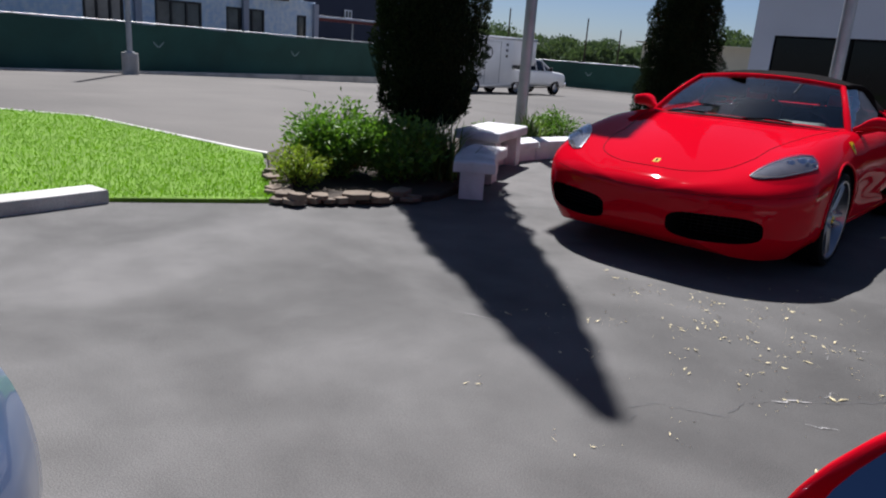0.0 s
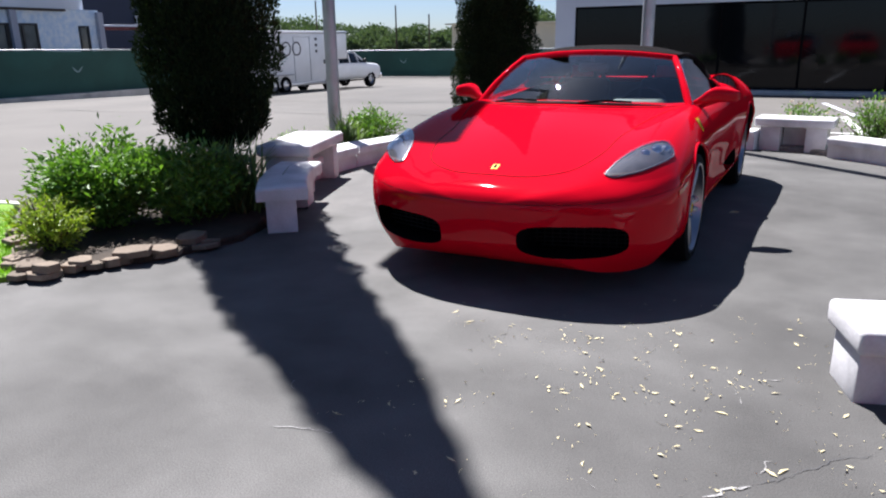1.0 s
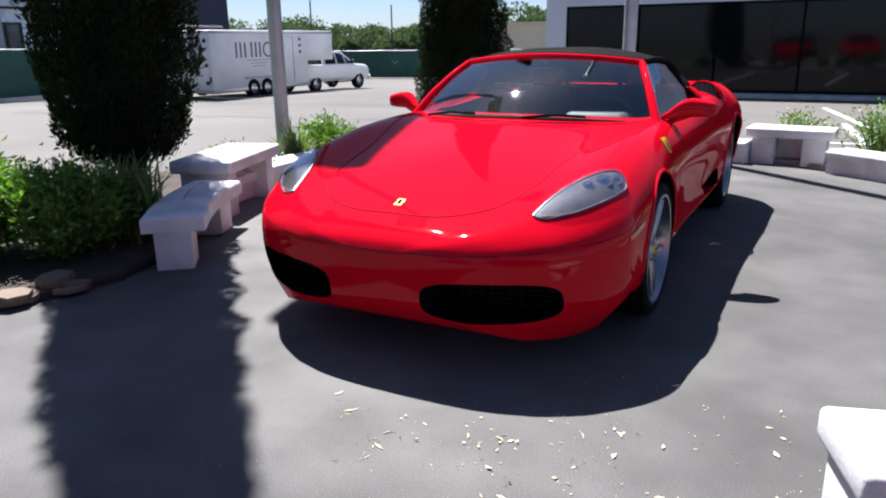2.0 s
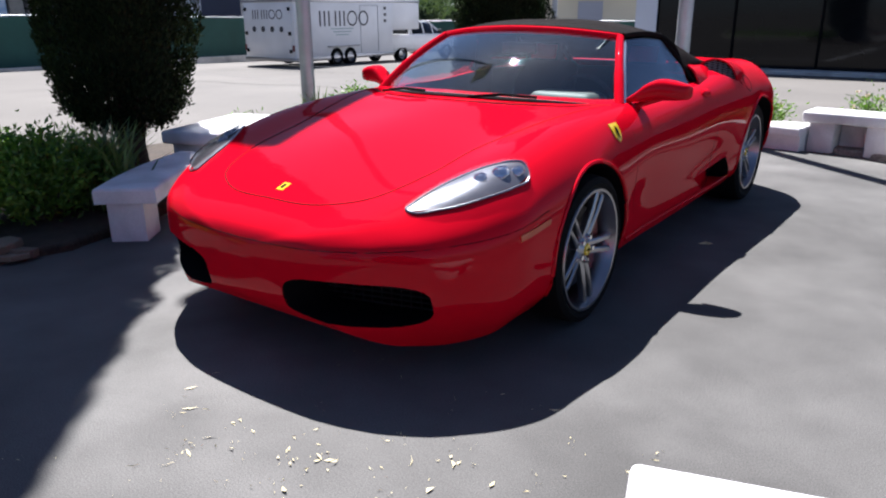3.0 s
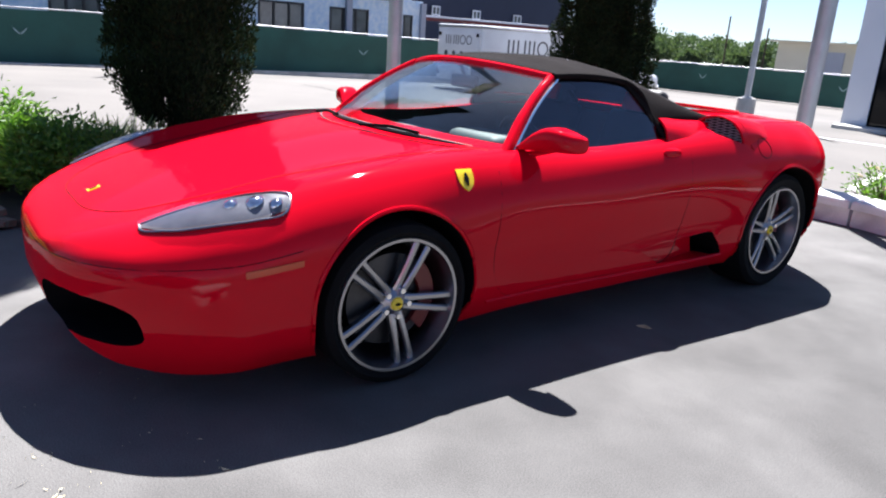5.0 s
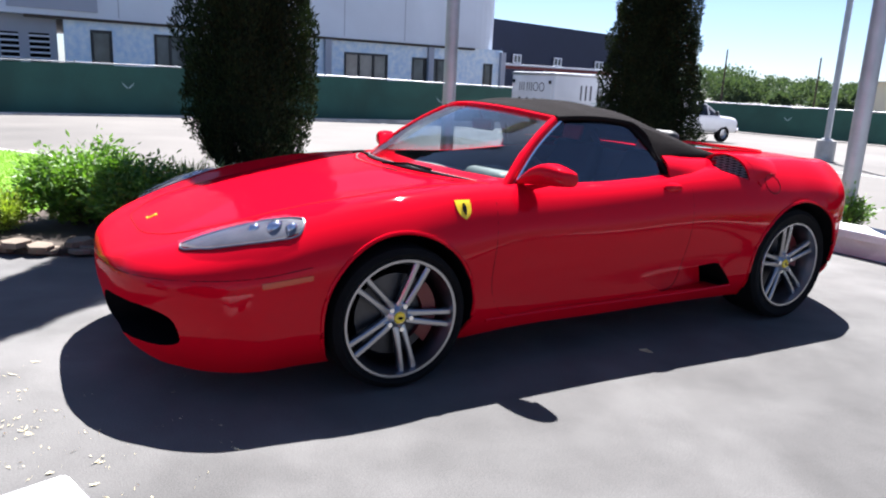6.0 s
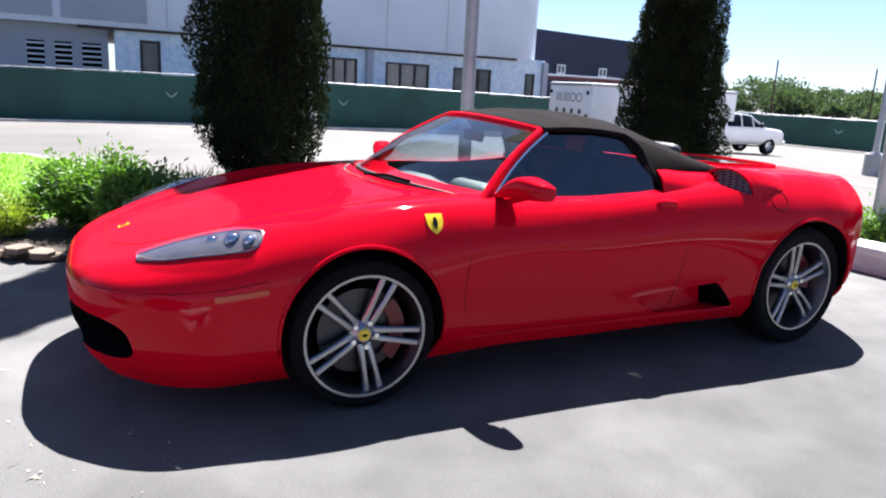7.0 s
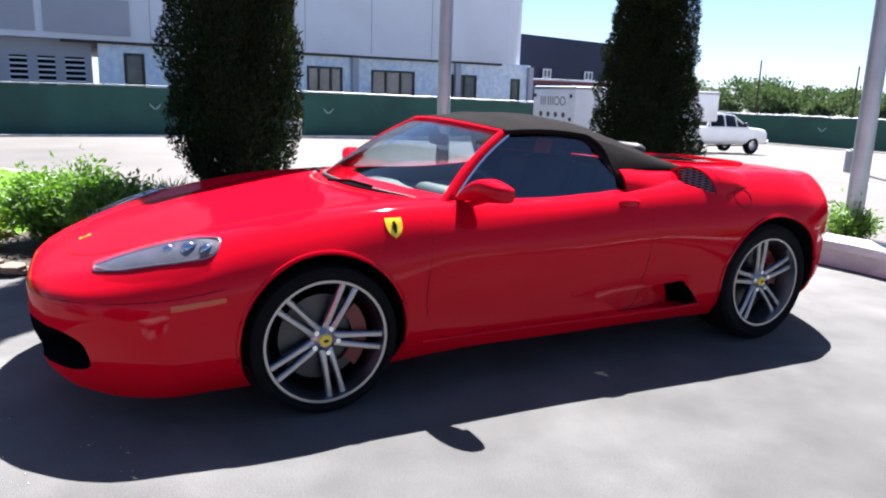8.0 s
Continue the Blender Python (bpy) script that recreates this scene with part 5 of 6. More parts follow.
ZB = -0.1
C0, C1 = (-33.9, 0.2), (-35.5, 24.6)
LC = math.dist(C0, C1)
site = root("unfinished_building", None, "white building under construction with blue-printed house wrap below", "building")
wins = [(1.05, 1.95, 0.7, 2.72), (3.77, 5.93, 0.8, 2.72), (9.9, 11.9, 0.7, 2.55), (13.6, 16.3, 0.7, 2.5), (17.9, 20.5, 0.7, 2.45), (23.0, 23.7, 0.4, 2.35)]
wall_run("lower_wall", site, C1, C0, ZB - 0.6, 3.2, 0.3, WRAP, [(LC - b, LC - a, lo, hi) for a, b, lo, hi in wins], "house-wrapped lower wall")
for a, b, lo, hi in wins:
    window_at(site, C1, C0, LC - b, LC - a, lo, hi, BLACK, 1 if b - a < 2 else 3, base=0.22)
dirv = (Vector(C1) - Vector(C0)).normalized()
nout = Vector((-dirv.y, dirv.x)) * -1
if nout.x < 0:
    nout = -nout
up0, up1 = Vector(C0) + nout * 0.5 - dirv * 1.5, Vector(C1) + nout * 0.5 + dirv * 0.3
back = -nout * 25
turn_r = 2.6
turn_c = up1 - dirv * turn_r - nout * turn_r
corner = [tuple(turn_c + nout * turn_r * math.cos(radians(a)) + dirv * turn_r * math.sin(radians(a))) for a in range(0, 91, 10)]
upper = slab([tuple(up0)] + corner + [tuple(up1 + back), tuple(up0 + back)], 3.2, 13.5)
part("upper_block", upper, WHITEWALL, site, "smooth white upper storeys", smooth=False)
eave = slab([tuple(up0 + nout * 0.05), tuple(up1 - dirv * turn_r + nout * 0.05), tuple(up1 - dirv * turn_r - nout * 0.4), tuple(up0 - nout * 0.4)], 3.08, 3.196)
part("soffit", eave, BARK, site, smooth=False)
for k in range(1, 6):
    p = up0.lerp(up1, k / 7)
    b = slab([tuple(p - dirv * 0.02), tuple(p + dirv * 0.02), tuple(p + dirv * 0.02 + nout * 0.012), tuple(p - dirv * 0.02 + nout * 0.012)], 3.3, 13.4)
    part("panel_joint", b, GREYWALL, site, smooth=False)
for k in (12.4, 18.9, 24.2):
    p = Vector(C0) + dirv * k + nout * 0.35
    part("column", slab([tuple(p), tuple(p + dirv * 0.35), tuple(p + dirv * 0.35 + nout * 0.2), tuple(p + nout * 0.2)], ZB - 0.6, 3.08), GREYWALL, site, smooth=False)
wing0, wing1 = Vector(C0) - dirv * 1.5 + nout * 0.5, Vector((-32.6, -30.0))
wing = slab([tuple(wing0), tuple(wing1), (-58, -30), (-58, -4)], 3.2, 13.5)
part("wing_block", wing, WHITEWALL, site, "white wing", smooth=False)
for y0, y1, z0, z1 in ((1.6, -1.9, 3.45, 5.0), (-2.2, -5.6, 3.45, 5.0), (-5.9, -10.5, 3.45, 5.0)):
    pa, pb = wing0.lerp(wing1, (wing0.y - y0) / (wing0.y - wing1.y)), wing0.lerp(wing1, (wing0.y - y1) / (wing0.y - wing1.y))
    part("wing_panel", slab([(pa.x + 0.04, pa.y), (pb.x + 0.04, pb.y), (pb.x - 0.1, pb.y), (pa.x - 0.1, pa.y)], z0, z1), GREYWALL, site, "grey wall panel", smooth=False)
lv = [(0.3, 1.1), (1.5, 2.2), (2.6, 3.3)]
wall_run("wing_wall", site, (-34.4, -0.05), (-34.4, -30.0), ZB - 0.5, 3.2, 0.3, GREYWALL, [(a, b, 0.8, 2.45) for a, b in lv], "grey recessed lower wall")
for a, b in lv:
    for k in range(7):
        part("louvre_slat", box(-34.62, -34.02, -0.05 - b, -0.05 - a, 0.85 + 0.24 * k, 0.92 + 0.24 * k), WHITEWALL, site, smooth=False)
    part("louvre_back", box(-34.38, -34.3, -0.05 - b, -0.05 - a, 0.8, 2.45), MATT, site, smooth=False)

navy = root("navy_building", None, "dark navy blue flat-roofed building in the distance", "building")
na, nb = (-57.0, 59.0), (-50.0, 33.0)
nw = [(9.6, 11.0, 2.95, 3.75), (16.6, 17.8, 2.95, 3.75), (22.6, 23.7, 2.95, 3.75)]
wall_run("front_wall", navy, na, nb, -1.0, 6.5, -12.0, NAVYWALL, [])
for a, b, lo, hi in nw:
    window_at(navy, Vector(na) + Vector((0.15, -0.02)), Vector(nb) + Vector((0.15, -0.02)), a, b, lo, hi, WHITEWALL, 2, 0.06)
canopy = root("canopy", None, "thin white canopy roof on posts beside the buildings", "canopy")
part("canopy_roof", slab([(-36.0, 24.5), (-36.5, 36.5), (-41.0, 36.5), (-41.0, 24.5)], 2.36, 2.48, 0.02), WHITEWALL, canopy, smooth=False)
part("fascia", slab([(-35.95, 24.4), (-36.45, 36.6), (-36.55, 36.6), (-36.05, 24.4)], 2.16, 2.356), CALIPER, canopy, "dark red fascia", smooth=False)
for y in (25, 29, 33, 36):
    part("canopy_post", cyl(0.06, 0.06, 3.15, 10, Matrix.Translation((-36.6, y, -0.8))), GALV, canopy)

# showroom with dark glazing
GY, SX = 18.0, -0.45
show = root("showroom", None, "white flat-roofed showroom with wide dark glazing", "building")
holes = [(0.62, 17.5, -0.36, 2.2)]
wall_run("front_wall", show, (12.2 + SX, GY), (-5.6 + SX, GY), -0.6, 5.2, -0.35, WHITEWALL, [(17.8 - b, 17.8 - a, lo, hi) for a, b, lo, hi in holes], "smooth white front wall")
for a, b, lo, hi in holes:
    n = max(1, round((b - a) / 2.2))
    fr = None
    for k in range(n + 1):
        x = -5.6 + SX + a + (b - a) * k / n
        fr = box(x - 0.03, x + 0.03, GY + 0.05, GY + 0.16, lo, hi, 0, 2, fr)
    for z in (lo + 0.03, hi - 0.03):
        fr = box(-5.6 + SX + a + 0.031, -5.6 + SX + b - 0.031, GY + 0.06, GY + 0.15, z - 0.03, z + 0.03, 0, 2, fr)
    part("glazing_frame", fr, MATT, show, "black glazing frame", smooth=False)
    for k in range(n):
        x0, x1 = -5.6 + SX + a + (b - a) * k / n, -5.6 + SX + a + (b - a) * (k + 1) / n
        part("pane", box(x0 + 0.031, x1 - 0.031, GY + 0.09, GY + 0.11, lo + 0.03, hi - 0.03), DARKGLASS, show, "dark reflective glass pane", smooth=False)
part("side_wall", box(-5.6 + SX, -5.25 + SX, GY + 0.351, GY + 16, -0.6, 5.2), WHITEWALL, show, smooth=False)
part("roof", box(-5.6 + SX, 12.2 + SX, GY + 0.1, GY + 16, 5.2, 5.5, 0.03), WHITEWALL, show, smooth=False)
part("plinth", box(-5.6 + SX, 12.2 + SX, GY - 0.10, GY - 0.002, -0.6, -0.2, 0.01), KERB, show, smooth=False)
setting("walkway", slab([(-5.9, GY - 0.75), (12, GY - 0.75), (12, GY - 0.1), (-5.9, GY - 0.1)], -0.9, ground_z(0, GY) + 0.10, 0.02), KERB, "pale concrete kerb walk before the showroom", False, "walkway")
for pa, pb in (((-6.4, 13.35), (-1.5, 14.15)), ((-1.55, 14.1), (-0.85, 8.6)), ((1.6, 14.1), (2.3, 8.6)), ((4.7, 14.1), (5.4, 8.6))):
    pa, pb = Vector(pa), Vector(pb)
    d = (pb - pa).normalized() * 0.05
    rows = []
    for k in range(9):
        c = pa.lerp(pb, k / 8)
        rows.append([Vector((c.x - d.y, c.y + d.x, ground_z(c.x, c.y) + 0.009)), Vector((c.x + d.y, c.y - d.x, ground_z(c.x, c.y) + 0.009))])
    setting("parking_line", sheet(rows), WHITEWALL, "worn white painted parking line", False, "road marking")

tan = root("tan_building", None, "low tan building with a large door, far beyond the fence", "building")
wall_run("front_wall", tan, (-8.2, 39.4), (-19.3, 37.4), -1.0, 2.2, -8.0, TANWALL, [])
part("roof", slab([(-7.9, 39.0), (-19.6, 37.0), (-20.8, 45.9), (-9.3, 47.9)], 2.2, 2.28), TANWALL, tan, smooth=False)
part("door", slab([(-15.9, 37.98), (-17.3, 37.73), (-17.31, 37.66), (-15.91, 37.91)], 0.5, 1.8), GREYWALL, tan, "grey panel door", smooth=False)


# ---- trailer, pickup and other parked cars ----
def plain_wheel(parent, x, y, z, r, w, side, rim=ALLOY):
    wh = new("wheel")
    wh.parent = parent
    wh.matrix_basis = Matrix.Translation((x, y, z)) @ Matrix.Rotation(radians(90 * side), 4, "Y")
    part("tyre", lathe([(r * 0.58, -w / 2), (r * 0.93, -w / 2), (r, -w * 0.35), (r, w * 0.35), (r * 0.93, w / 2), (r * 0.58, w / 2)], 32, closed=True), RUBBER, wh)
    part("rim", lathe([(0.0, w * 0.30), (r * 0.2, w * 0.33), (r * 0.42, w * 0.18), (r * 0.56, w * 0.42), (r * 0.6, w * 0.40), (r * 0.6, -w * 0.3), (0.0, -w * 0.3)], 32), rim, wh)
    return wh


def trailer(m):
    t = root("box_trailer", m, "white enclosed box trailer with dark lettering bars and round side badges", "trailer")
    L, W, z0, z1 = 4.5, 2.25, 0.26, 2.0
    part("box", box(-W / 2, W / 2, 0, L, z0, z1, 0.05, 3), WHITEPAINT, t)
    nose = 1.45
    part("gooseneck_box", box(-W / 2, W / 2, L - 0.06, L + nose, 1.02, z1 - 0.004, 0.04, 3), WHITEPAINT, t, "white raised nose of the trailer reaching over the truck bed")
    part("roof_trim", box(-W / 2 - 0.02, W / 2 + 0.02, -0.02, L + nose + 0.02, z1 - 0.10, z1 - 0.02, 0.01), ALLOY, t)
    part("floor_rail", box(-W / 2 - 0.02, W / 2 + 0.02, -0.02, L + 0.02, z0 - 0.06, z0 + 0.05, 0.01), ALLOY, t)
    part("rear_door", box(-W / 2 + 0.12, W / 2 - 0.12, -0.03, 0.01, z0 + 0.12, z1 - 0.16, 0.012), WHITEPAINT, t, "white rear ramp door")
    for s in (-1, 1):
        for z in (z0 + 0.25, z0 + 0.75, z1 - 0.3):
            part("hinge", box(s * (W / 2 - 0.17) - 0.05, s * (W / 2 - 0.17) + 0.05, -0.055, -0.032, z - 0.05, z + 0.05), MATT, t)
        part("tail_lamp", box(s * (W / 2 - 0.07) - 0.035, s * (W / 2 - 0.07) + 0.035, -0.03, -0.004, z0 + 0.25, z0 + 0.42), CALIPER, t)
        for y in (1.70, 2.32):
            plain_wheel(t, s * (W / 2 - 0.06), y, 0.275, 0.275, 0.2, s)
        part("fender", box(s * (W / 2 + 0.0) - 0.10, s * (W / 2 + 0.0) + 0.10, 1.32, 2.70, 0.575, 0.62, 0.02), ALLOY, t)
    # name bars and badges on door and side
    def strokes(place, scale):
        """The maker's name as plain strokes and rings."""
        x = 0.0
        for shape in "1202133":
            w = 0.0
            if shape in "12":
                for k in range(int(shape)):
                    place("lettering_bar", box(x + 0.12 * k - 0.018, x + 0.12 * k + 0.018, -0.003, 0.003, -0.14, 0.14), scale)
                w = 0.12 * int(shape)
            elif shape == "0":
                w = 0.06
            else:
                ringm = lathe([(0.115, -0.003), (0.145, -0.003), (0.145, 0.003), (0.115, 0.003)], 24, Matrix.Translation((x + 0.11, 0, 0)) @ Matrix.Rotation(radians(90), 4, "X"), closed=True)
                place("lettering_ring", ringm, scale)
                w = 0.33
            x += w
    def on_door(name, b, sc):
        b.transform(Matrix.Translation((-0.62, -0.034, 1.55)) @ Matrix.Scale(sc, 4))
        part(name, b, MARK, t, smooth=False)
    def on_side(name, b, sc):
        b.transform(Matrix.Translation((W / 2 + 0.004, 1.05, 1.42)) @ Matrix.Rotation(radians(90), 4, "Z") @ Matrix.Scale(sc, 4))
        part(name, b, MARK, t, smooth=False)
    strokes(on_door, 0.95)
    strokes(on_side, 1.6)
    for k in range(4):
        part("badge_mark", cyl(0.085, 0.085, 0.006, 16, Matrix.Translation((-0.60 + 0.4 * k, -0.031, 1.13)) @ Matrix.Rotation(radians(90), 4, "X")), MARK, t)
    for k in range(3):
        part("small_print_bar", box(W / 2 + 0.001, W / 2 + 0.006, 1.5 + 0.1 * k, 2.5 - 0.1 * k, 1.10 - 0.09 * k, 1.13 - 0.09 * k), PALEMARK, t, smooth=False)
    for k in range(3):
        part("side_mark", box(W / 2 + 0.001, W / 2 + 0.006, 4.02, 4.14, 1.68 - 0.2 * k, 1.77 - 0.2 * k), MARK, t, smooth=False)
    part("side_door", tube([(W / 2 + 0.004, 2.85, z0 + 0.1), (W / 2 + 0.004, 2.85, z1 - 0.2), (W / 2 + 0.004, 3.71, z1 - 0.2), (W / 2 + 0.004, 3.71, z0 + 0.1)], 0.012, 5), GALV, t)
    part("kingpin_post", tube([(0, L + 1.15, 1.04), (0, L + 1.15, 0.55)], 0.05, 8), MATT, t)
    return t


trailer(pose(-15.32, 12.5, ground_z(-15.32, 15.0), 0, 0, 0))

TRUCK = [
    (0.0, 0.62, 0.80, 0.93, 0.68, 0.95, 0.85, 0.95, 1.05, 0.93, 1.22, 0.60, 1.24, 1.245),
    (0.08, 0.50, 0.85, 0.96, 0.62, 0.98, 0.85, 0.97, 1.10, 0.94, 1.28, 0.60, 1.30, 1.305),
    (0.22, 0.48, 0.86, 0.97, 0.60, 1.00, 0.85, 0.985, 1.10, 0.95, 1.29, 0.60, 1.31, 1.315),
    (0.7, 0.48, 0.86, 0.97, 0.60, 1.00, 0.85, 0.985, 1.10, 0.95, 1.29, 0.60, 1.31, 1.315),
    (1.8, 0.48, 0.86, 0.97, 0.60, 1.00, 0.85, 0.985, 1.10, 0.95, 1.29, 0.60, 1.31, 1.315),
    (4.2, 0.48, 0.86, 0.97, 0.60, 1.00, 0.85, 0.985, 1.10, 0.94, 1.27, 0.60, 1.31, 1.32),
    (5.0, 0.47, 0.86, 0.965, 0.60, 0.995, 0.85, 0.98, 1.07, 0.92, 1.22, 0.60, 1.26, 1.27),
    (5.5, 0.46, 0.86, 0.96, 0.60, 0.99, 0.85, 0.97, 1.05, 0.90, 1.18, 0.60, 1.22, 1.23),
    (5.78, 0.48, 0.80, 0.92, 0.60, 0.95, 0.85, 0.92, 1.02, 0.84, 1.10, 0.55, 1.14, 1.15),
    (5.88, 0.55, 0.70, 0.82, 0.62, 0.86, 0.80, 0.84, 0.95, 0.78, 1.00, 0.50, 1.03, 1.04),
]


def cabin(parent, paint, stations, glass_mat_, seg=16):
    """Roof, pillars and window band of a closed car over its belt line. stations: y, belt half-width, belt z, roof half-width, roof z."""
    rows = []
    for y, xb, zb, xr, zr in stations:
        row = []
        for k in range(seg + 1):
            u = -1 + 2 * k / seg
            if abs(u) > 0.6:
                f = (1 - abs(u)) / 0.4
                row.append(Vector((math.copysign(xb + (xr - xb) * f, u), y, zb + (zr - 0.07 - zb) * f)))
            else:
                g = abs(u) / 0.6
                row.append(Vector((xr * u / 0.6 * (1 - 0.03 * (1 - g)), y, zr - 0.07 * g ** 4)))
        rows.append(row)
    b = sheet(rows)
    part("cabin", solid(b, 0.01), glass_mat_, parent, "dark window band")
    roof = sheet([[p + Vector((0, 0, 0.012)) for p in r[4:seg - 3]] for r in rows[1:-1]])
    part("roof", solid(roof, 0.02), paint, parent)
    for s in (0, 1):
        for i in range(1, len(rows) - 1):
            r0 = rows[i]
            k = [r0[j] for j in (range(0, 5) if s == 0 else range(seg, seg - 5, -1))]
            part("pillar", tube([p + Vector((math.copysign(0.012, p.x), 0, 0.004)) for p in k], 0.035, 6), paint, parent)
        ends = (rows[0], rows[1]), (rows[-1], rows[-2])
        for lo, hi in ends:
            j0, j1 = (0, 3) if s == 0 else (seg, seg - 3)
            part("pillar", tube([lo[j0], hi[j1]], 0.04, 6), paint, parent)


def pickup(m):
    t = root("pickup_truck", m, "white crew-cab pickup truck hitched under the trailer's nose", "truck")
    body = part("body", body_shell(TRUCK, [0, 0.03, 0.08] + [0.2 + 0.2 * i for i in range(26)] + [5.5, 5.6, 5.7, 5.78, 5.84, 5.88], 22), WHITEPAINT, t)
    cuts = [(arch_cut(y, 0.423, 0.47, s, 0.66, 1.25), MATT) for s in (1, -1) for y in (1.253, 4.853)]
    carve(body, cuts + [(slab([(-0.82, 0.10), (0.82, 0.10), (0.82, 1.75), (-0.82, 1.75)], 0.8, 1.6), BLACK)])
    cabin(t, WHITEPAINT, [(1.86, 0.93, 1.28, 0.72, 1.32), (2.05, 0.93, 1.27, 0.74, 1.90), (3.0, 0.94, 1.27, 0.76, 1.93), (3.75, 0.94, 1.27, 0.72, 1.88), (4.55, 0.90, 1.27, 0.70, 1.31)], DARKGLASS)
    for s in (-1, 1):
        for y in (1.25, 4.85):
            plain_wheel(t, s * 0.86, y, 0.41, 0.41, 0.27, s)
        part("mirror", box(s * 1.0 - 0.10 + s * 0.1, s * 1.0 + 0.10 + s * 0.1, 4.05, 4.16, 1.30, 1.52, 0.03), BLACK, t, "black door mirror")
        part("tail_lamp", box(s * 0.90 - 0.06, s * 0.90 + 0.06, -0.01, 0.06, 0.95, 1.25, 0.015), CALIPER, t, "red tail lamp")
        part("headlight", box(s * 0.72 - 0.13, s * 0.72 + 0.13, 5.76, 5.84, 0.86, 1.02, 0.02), REFLECT, t)
        part("running_board", box(s * 0.98 - 0.08, s * 0.98 + 0.08, 1.9, 4.2, 0.40, 0.46, 0.01), MATT, t)
    part("rear_bumper", box(-0.95, 0.95, -0.14, 0.02, 0.50, 0.68, 0.03), CHROME, t)
    part("front_bumper", box(-0.95, 0.95, 5.80, 5.98, 0.48, 0.72, 0.04), CHROME, t)
    part("grille", box(-0.5, 0.5, 5.86, 5.92, 0.78, 1.0, 0.02), MATT, t)
    return t


pickup(pose(-15.71, 17.5, ground_z(-15.4, 19.6), 0, 0, -2) @ Matrix.Scale(0.74, 4))

SEDAN = [
    (0.0, 0.30, 0.40, 0.55, 0.36, 0.60, 0.46, 0.58, 0.56, 0.50, 0.61, 0.30, 0.63, 0.635),
    (0.10, 0.20, 0.66, 0.76, 0.32, 0.80, 0.46, 0.78, 0.60, 0.68, 0.67, 0.40, 0.69, 0.70),
    (0.45, 0.18, 0.76, 0.85, 0.30, 0.88, 0.48, 0.86, 0.66, 0.76, 0.76, 0.45, 0.79, 0.80),
    (1.3, 0.18, 0.78, 0.87, 0.30, 0.90, 0.50, 0.885, 0.74, 0.80, 0.86, 0.50, 0.90, 0.91),
    (2.6, 0.18, 0.78, 0.87, 0.28, 0.90, 0.50, 0.885, 0.76, 0.82, 0.89, 0.50, 0.92, 0.93),
    (3.7, 0.18, 0.78, 0.87, 0.30, 0.90, 0.52, 0.885, 0.78, 0.80, 0.92, 0.50, 0.95, 0.96),
    (4.3, 0.24, 0.70, 0.80, 0.36, 0.83, 0.55, 0.82, 0.78, 0.74, 0.91, 0.45, 0.94, 0.95),
    (4.45, 0.36, 0.60, 0.70, 0.46, 0.74, 0.58, 0.73, 0.74, 0.66, 0.84, 0.40, 0.87, 0.88),
]


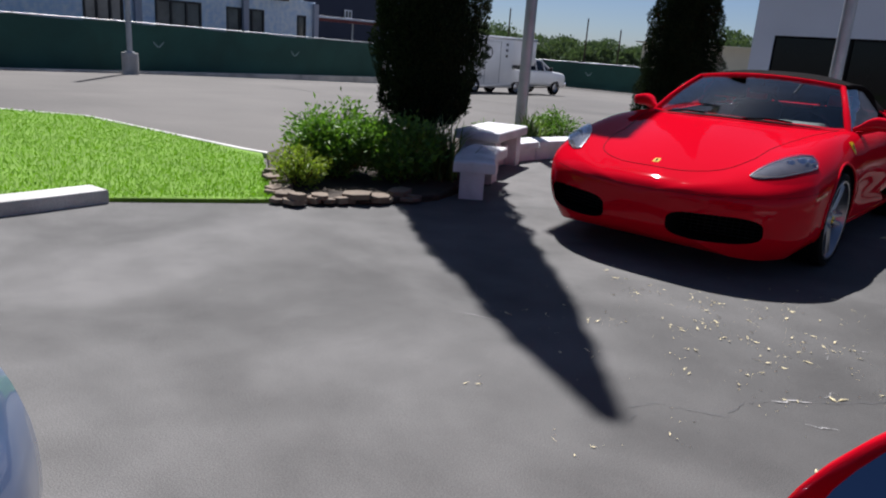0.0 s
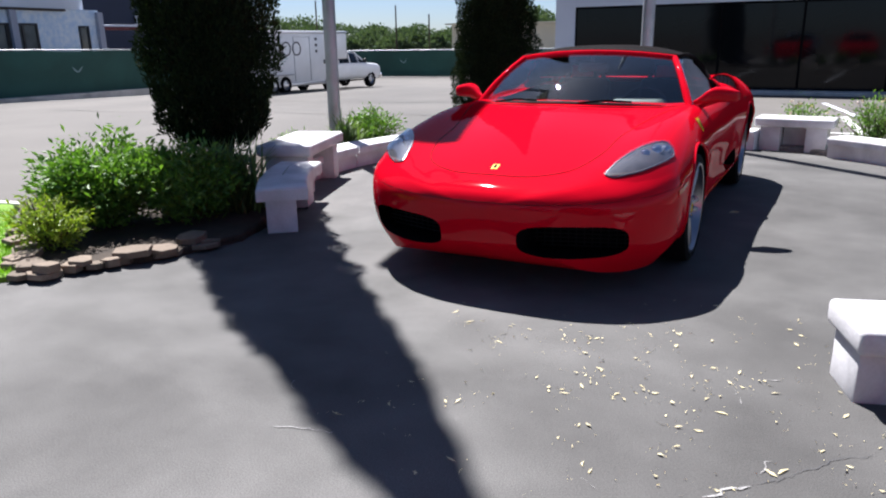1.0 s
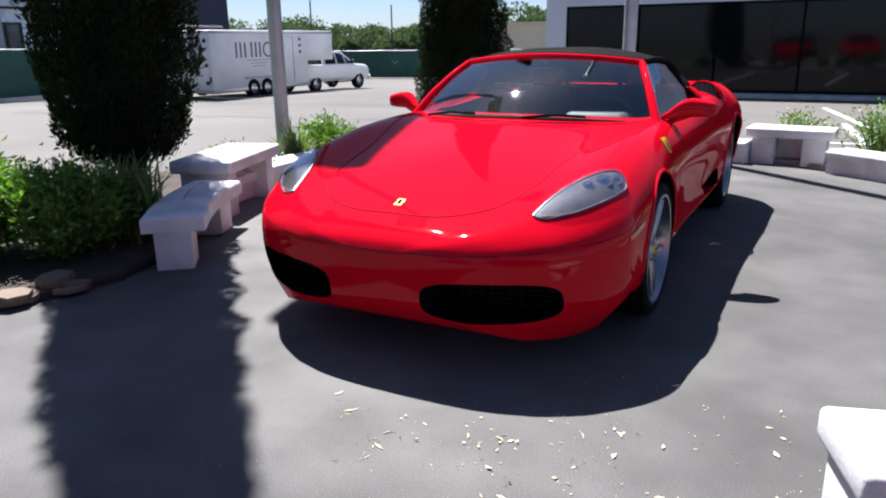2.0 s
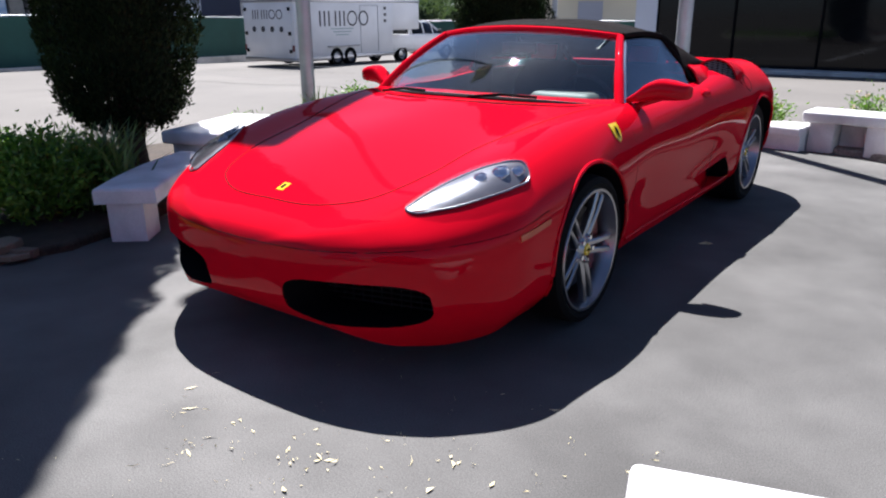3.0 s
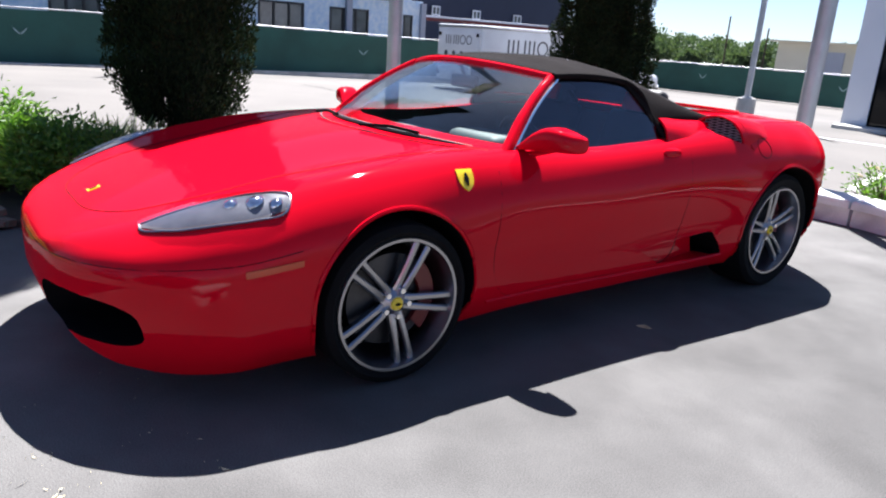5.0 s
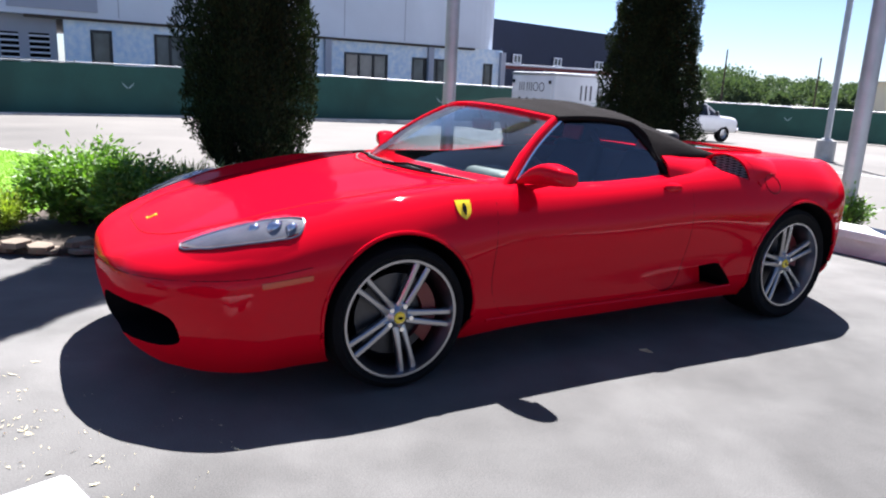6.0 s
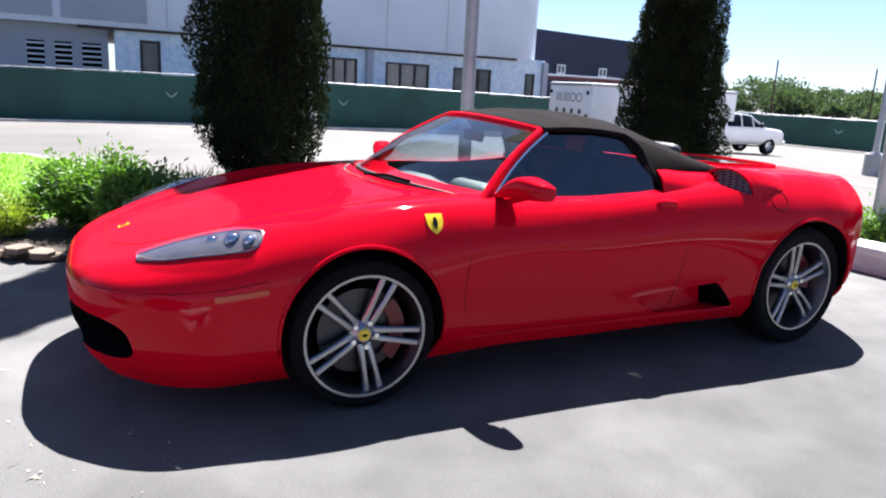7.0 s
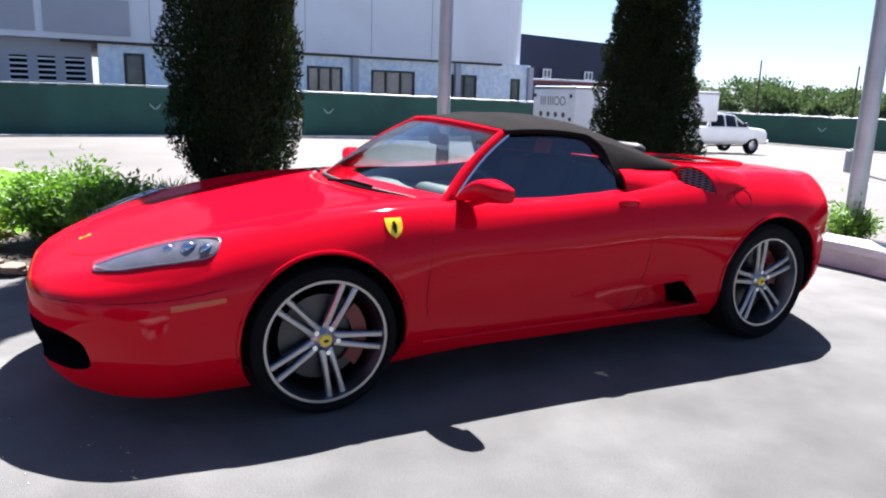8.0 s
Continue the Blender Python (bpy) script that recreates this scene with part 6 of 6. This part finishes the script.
def saloon(m, paint, label):
    t = root("parked_car", m, label, "car")
    body = part("body", body_shell(SEDAN, [0, 0.02, 0.05, 0.10] + [0.2 + 0.12 * i for i in range(35)] + [4.40, 4.45], 22), paint, t)
    wells = arch(0.9, 0.33, 0.37, 0.58, 1.1)
    wells = arch(3.6, 0.33, 0.37, 0.58, 1.1, wells)
    carve(body, [(wells, MATT)])
    cabin(t, paint, [(1.25, 0.72, 0.90, 0.50, 0.92), (2.0, 0.80, 0.90, 0.58, 1.34), (2.8, 0.81, 0.91, 0.60, 1.40), (3.3, 0.79, 0.92, 0.56, 1.34), (4.05, 0.70, 0.94, 0.50, 0.96)], DARKGLASS)
    for s in (-1, 1):
        for y in (0.9, 3.6):
            plain_wheel(t, s * 0.79, y, 0.325, 0.325, 0.21, s)
        part("headlight", box(s * 0.60 - 0.12, s * 0.60 + 0.12, 0.12, 0.22, 0.56, 0.66, 0.03), REFLECT, t)
        b = bmesh.new()
        bmesh.ops.create_uvsphere(b, u_segments=20, v_segments=12, radius=1)
        for v in b.verts:
            x, y, z = v.co
            v.co = Vector((s * (1.09 + 0.13 * x), 1.33 + (0.08 if y < 0 else 0.012) * y, 0.885 + 0.07 * z - 0.13 * x))
        part("mirror_shell", b, paint, t, "rounded door mirror")
        mg = prism_y(oval(s * 1.035, 0.945, 0.128, 0.066, 2.4, droop=-1.0 * s), -0.008, 0.008)
        mg.transform(Matrix.Translation((0, 1.378, 0.945)) @ Matrix.Rotation(radians(32), 4, "X") @ Matrix.Translation((0, 0, -0.945)))
        part("mirror_glass", mg, MIRROR, t, "mirror glass tilted to the sky")
        part("mirror_stalk", tube([(s * 0.80, 1.35, 0.85), (s * 0.90, 1.34, 0.88), (s * 1.0, 1.33, 0.93)], 0.025, 6), paint, t)
    return t


saloon(pose(0.14, -4.87, 0, 0, 0, 180), SKYTINTMETAL, "metallic car parked on the forecourt, reflected sky blue put into its paint")
saloon(pose(3.04, -3.08, -0.02, 0, 0, 180), PAINT, "red car parked on the forecourt with its mirror out")


# ---- far woods and poles ----
fr = np.random.RandomState(31)
pts, dirs = [], []
clumps = []
for i in range(190):
    f = fr.uniform()
    x = -75 + 110 * f + fr.normal(0, 2)
    y = 74 + 26 * fr.uniform() + 8 * math.sin(f * 9)
    h = fr.uniform(1.6, 3.7) + 0.9 * math.sin(f * 23) + (2.2 if fr.uniform() < 0.14 else 0)
    clumps.append((x, y, h))
for x, y, h in clumps:
    k = 900
    a, c, q = fr.uniform(0, 2 * math.pi, k), fr.uniform(-0.5, 1, k), fr.uniform(0.6, 1, k)
    s = np.sqrt(1 - np.clip(c, -1, 1) ** 2)
    w = h * fr.uniform(0.5, 0.8)
    lump = 1 + 0.25 * np.sin(a * 4 + c * 5)
    pts.append(np.stack([x + w * s * q * np.cos(a) * lump, y + w * s * q * np.sin(a) * lump, -0.6 + h * 0.45 + h * 0.55 * c * q], 1))
    dirs.append(np.stack([s * np.cos(a), s * np.sin(a), c + 0.3], 1))
woods = foliage("far_woods", np.concatenate(pts), np.concatenate(dirs), 0.40, 0.32, HAZYLEAF, 32, None, 0.6, 0.15)
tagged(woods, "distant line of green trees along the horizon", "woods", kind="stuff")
for x, y, h in ((-36.0, 46.0, 5.3), (-30.8, 50.0, 4.9), (-29.0, 52.5, 4.2), (-18.4, 54.8, 6.4)):
    ob = root("utility_pole", pose(x, y, -0.8), "thin dark wooden utility pole in the distance", "pole", "distant utility poles")
    part("pole", lathe([(0.075, 0), (0.055, h), (0.0, h)], 10), BARK, ob)
    part("pole_cap", cyl(0.07, 0.05, 0.08, 8, Matrix.Translation((0, 0, h))), GALV, ob)
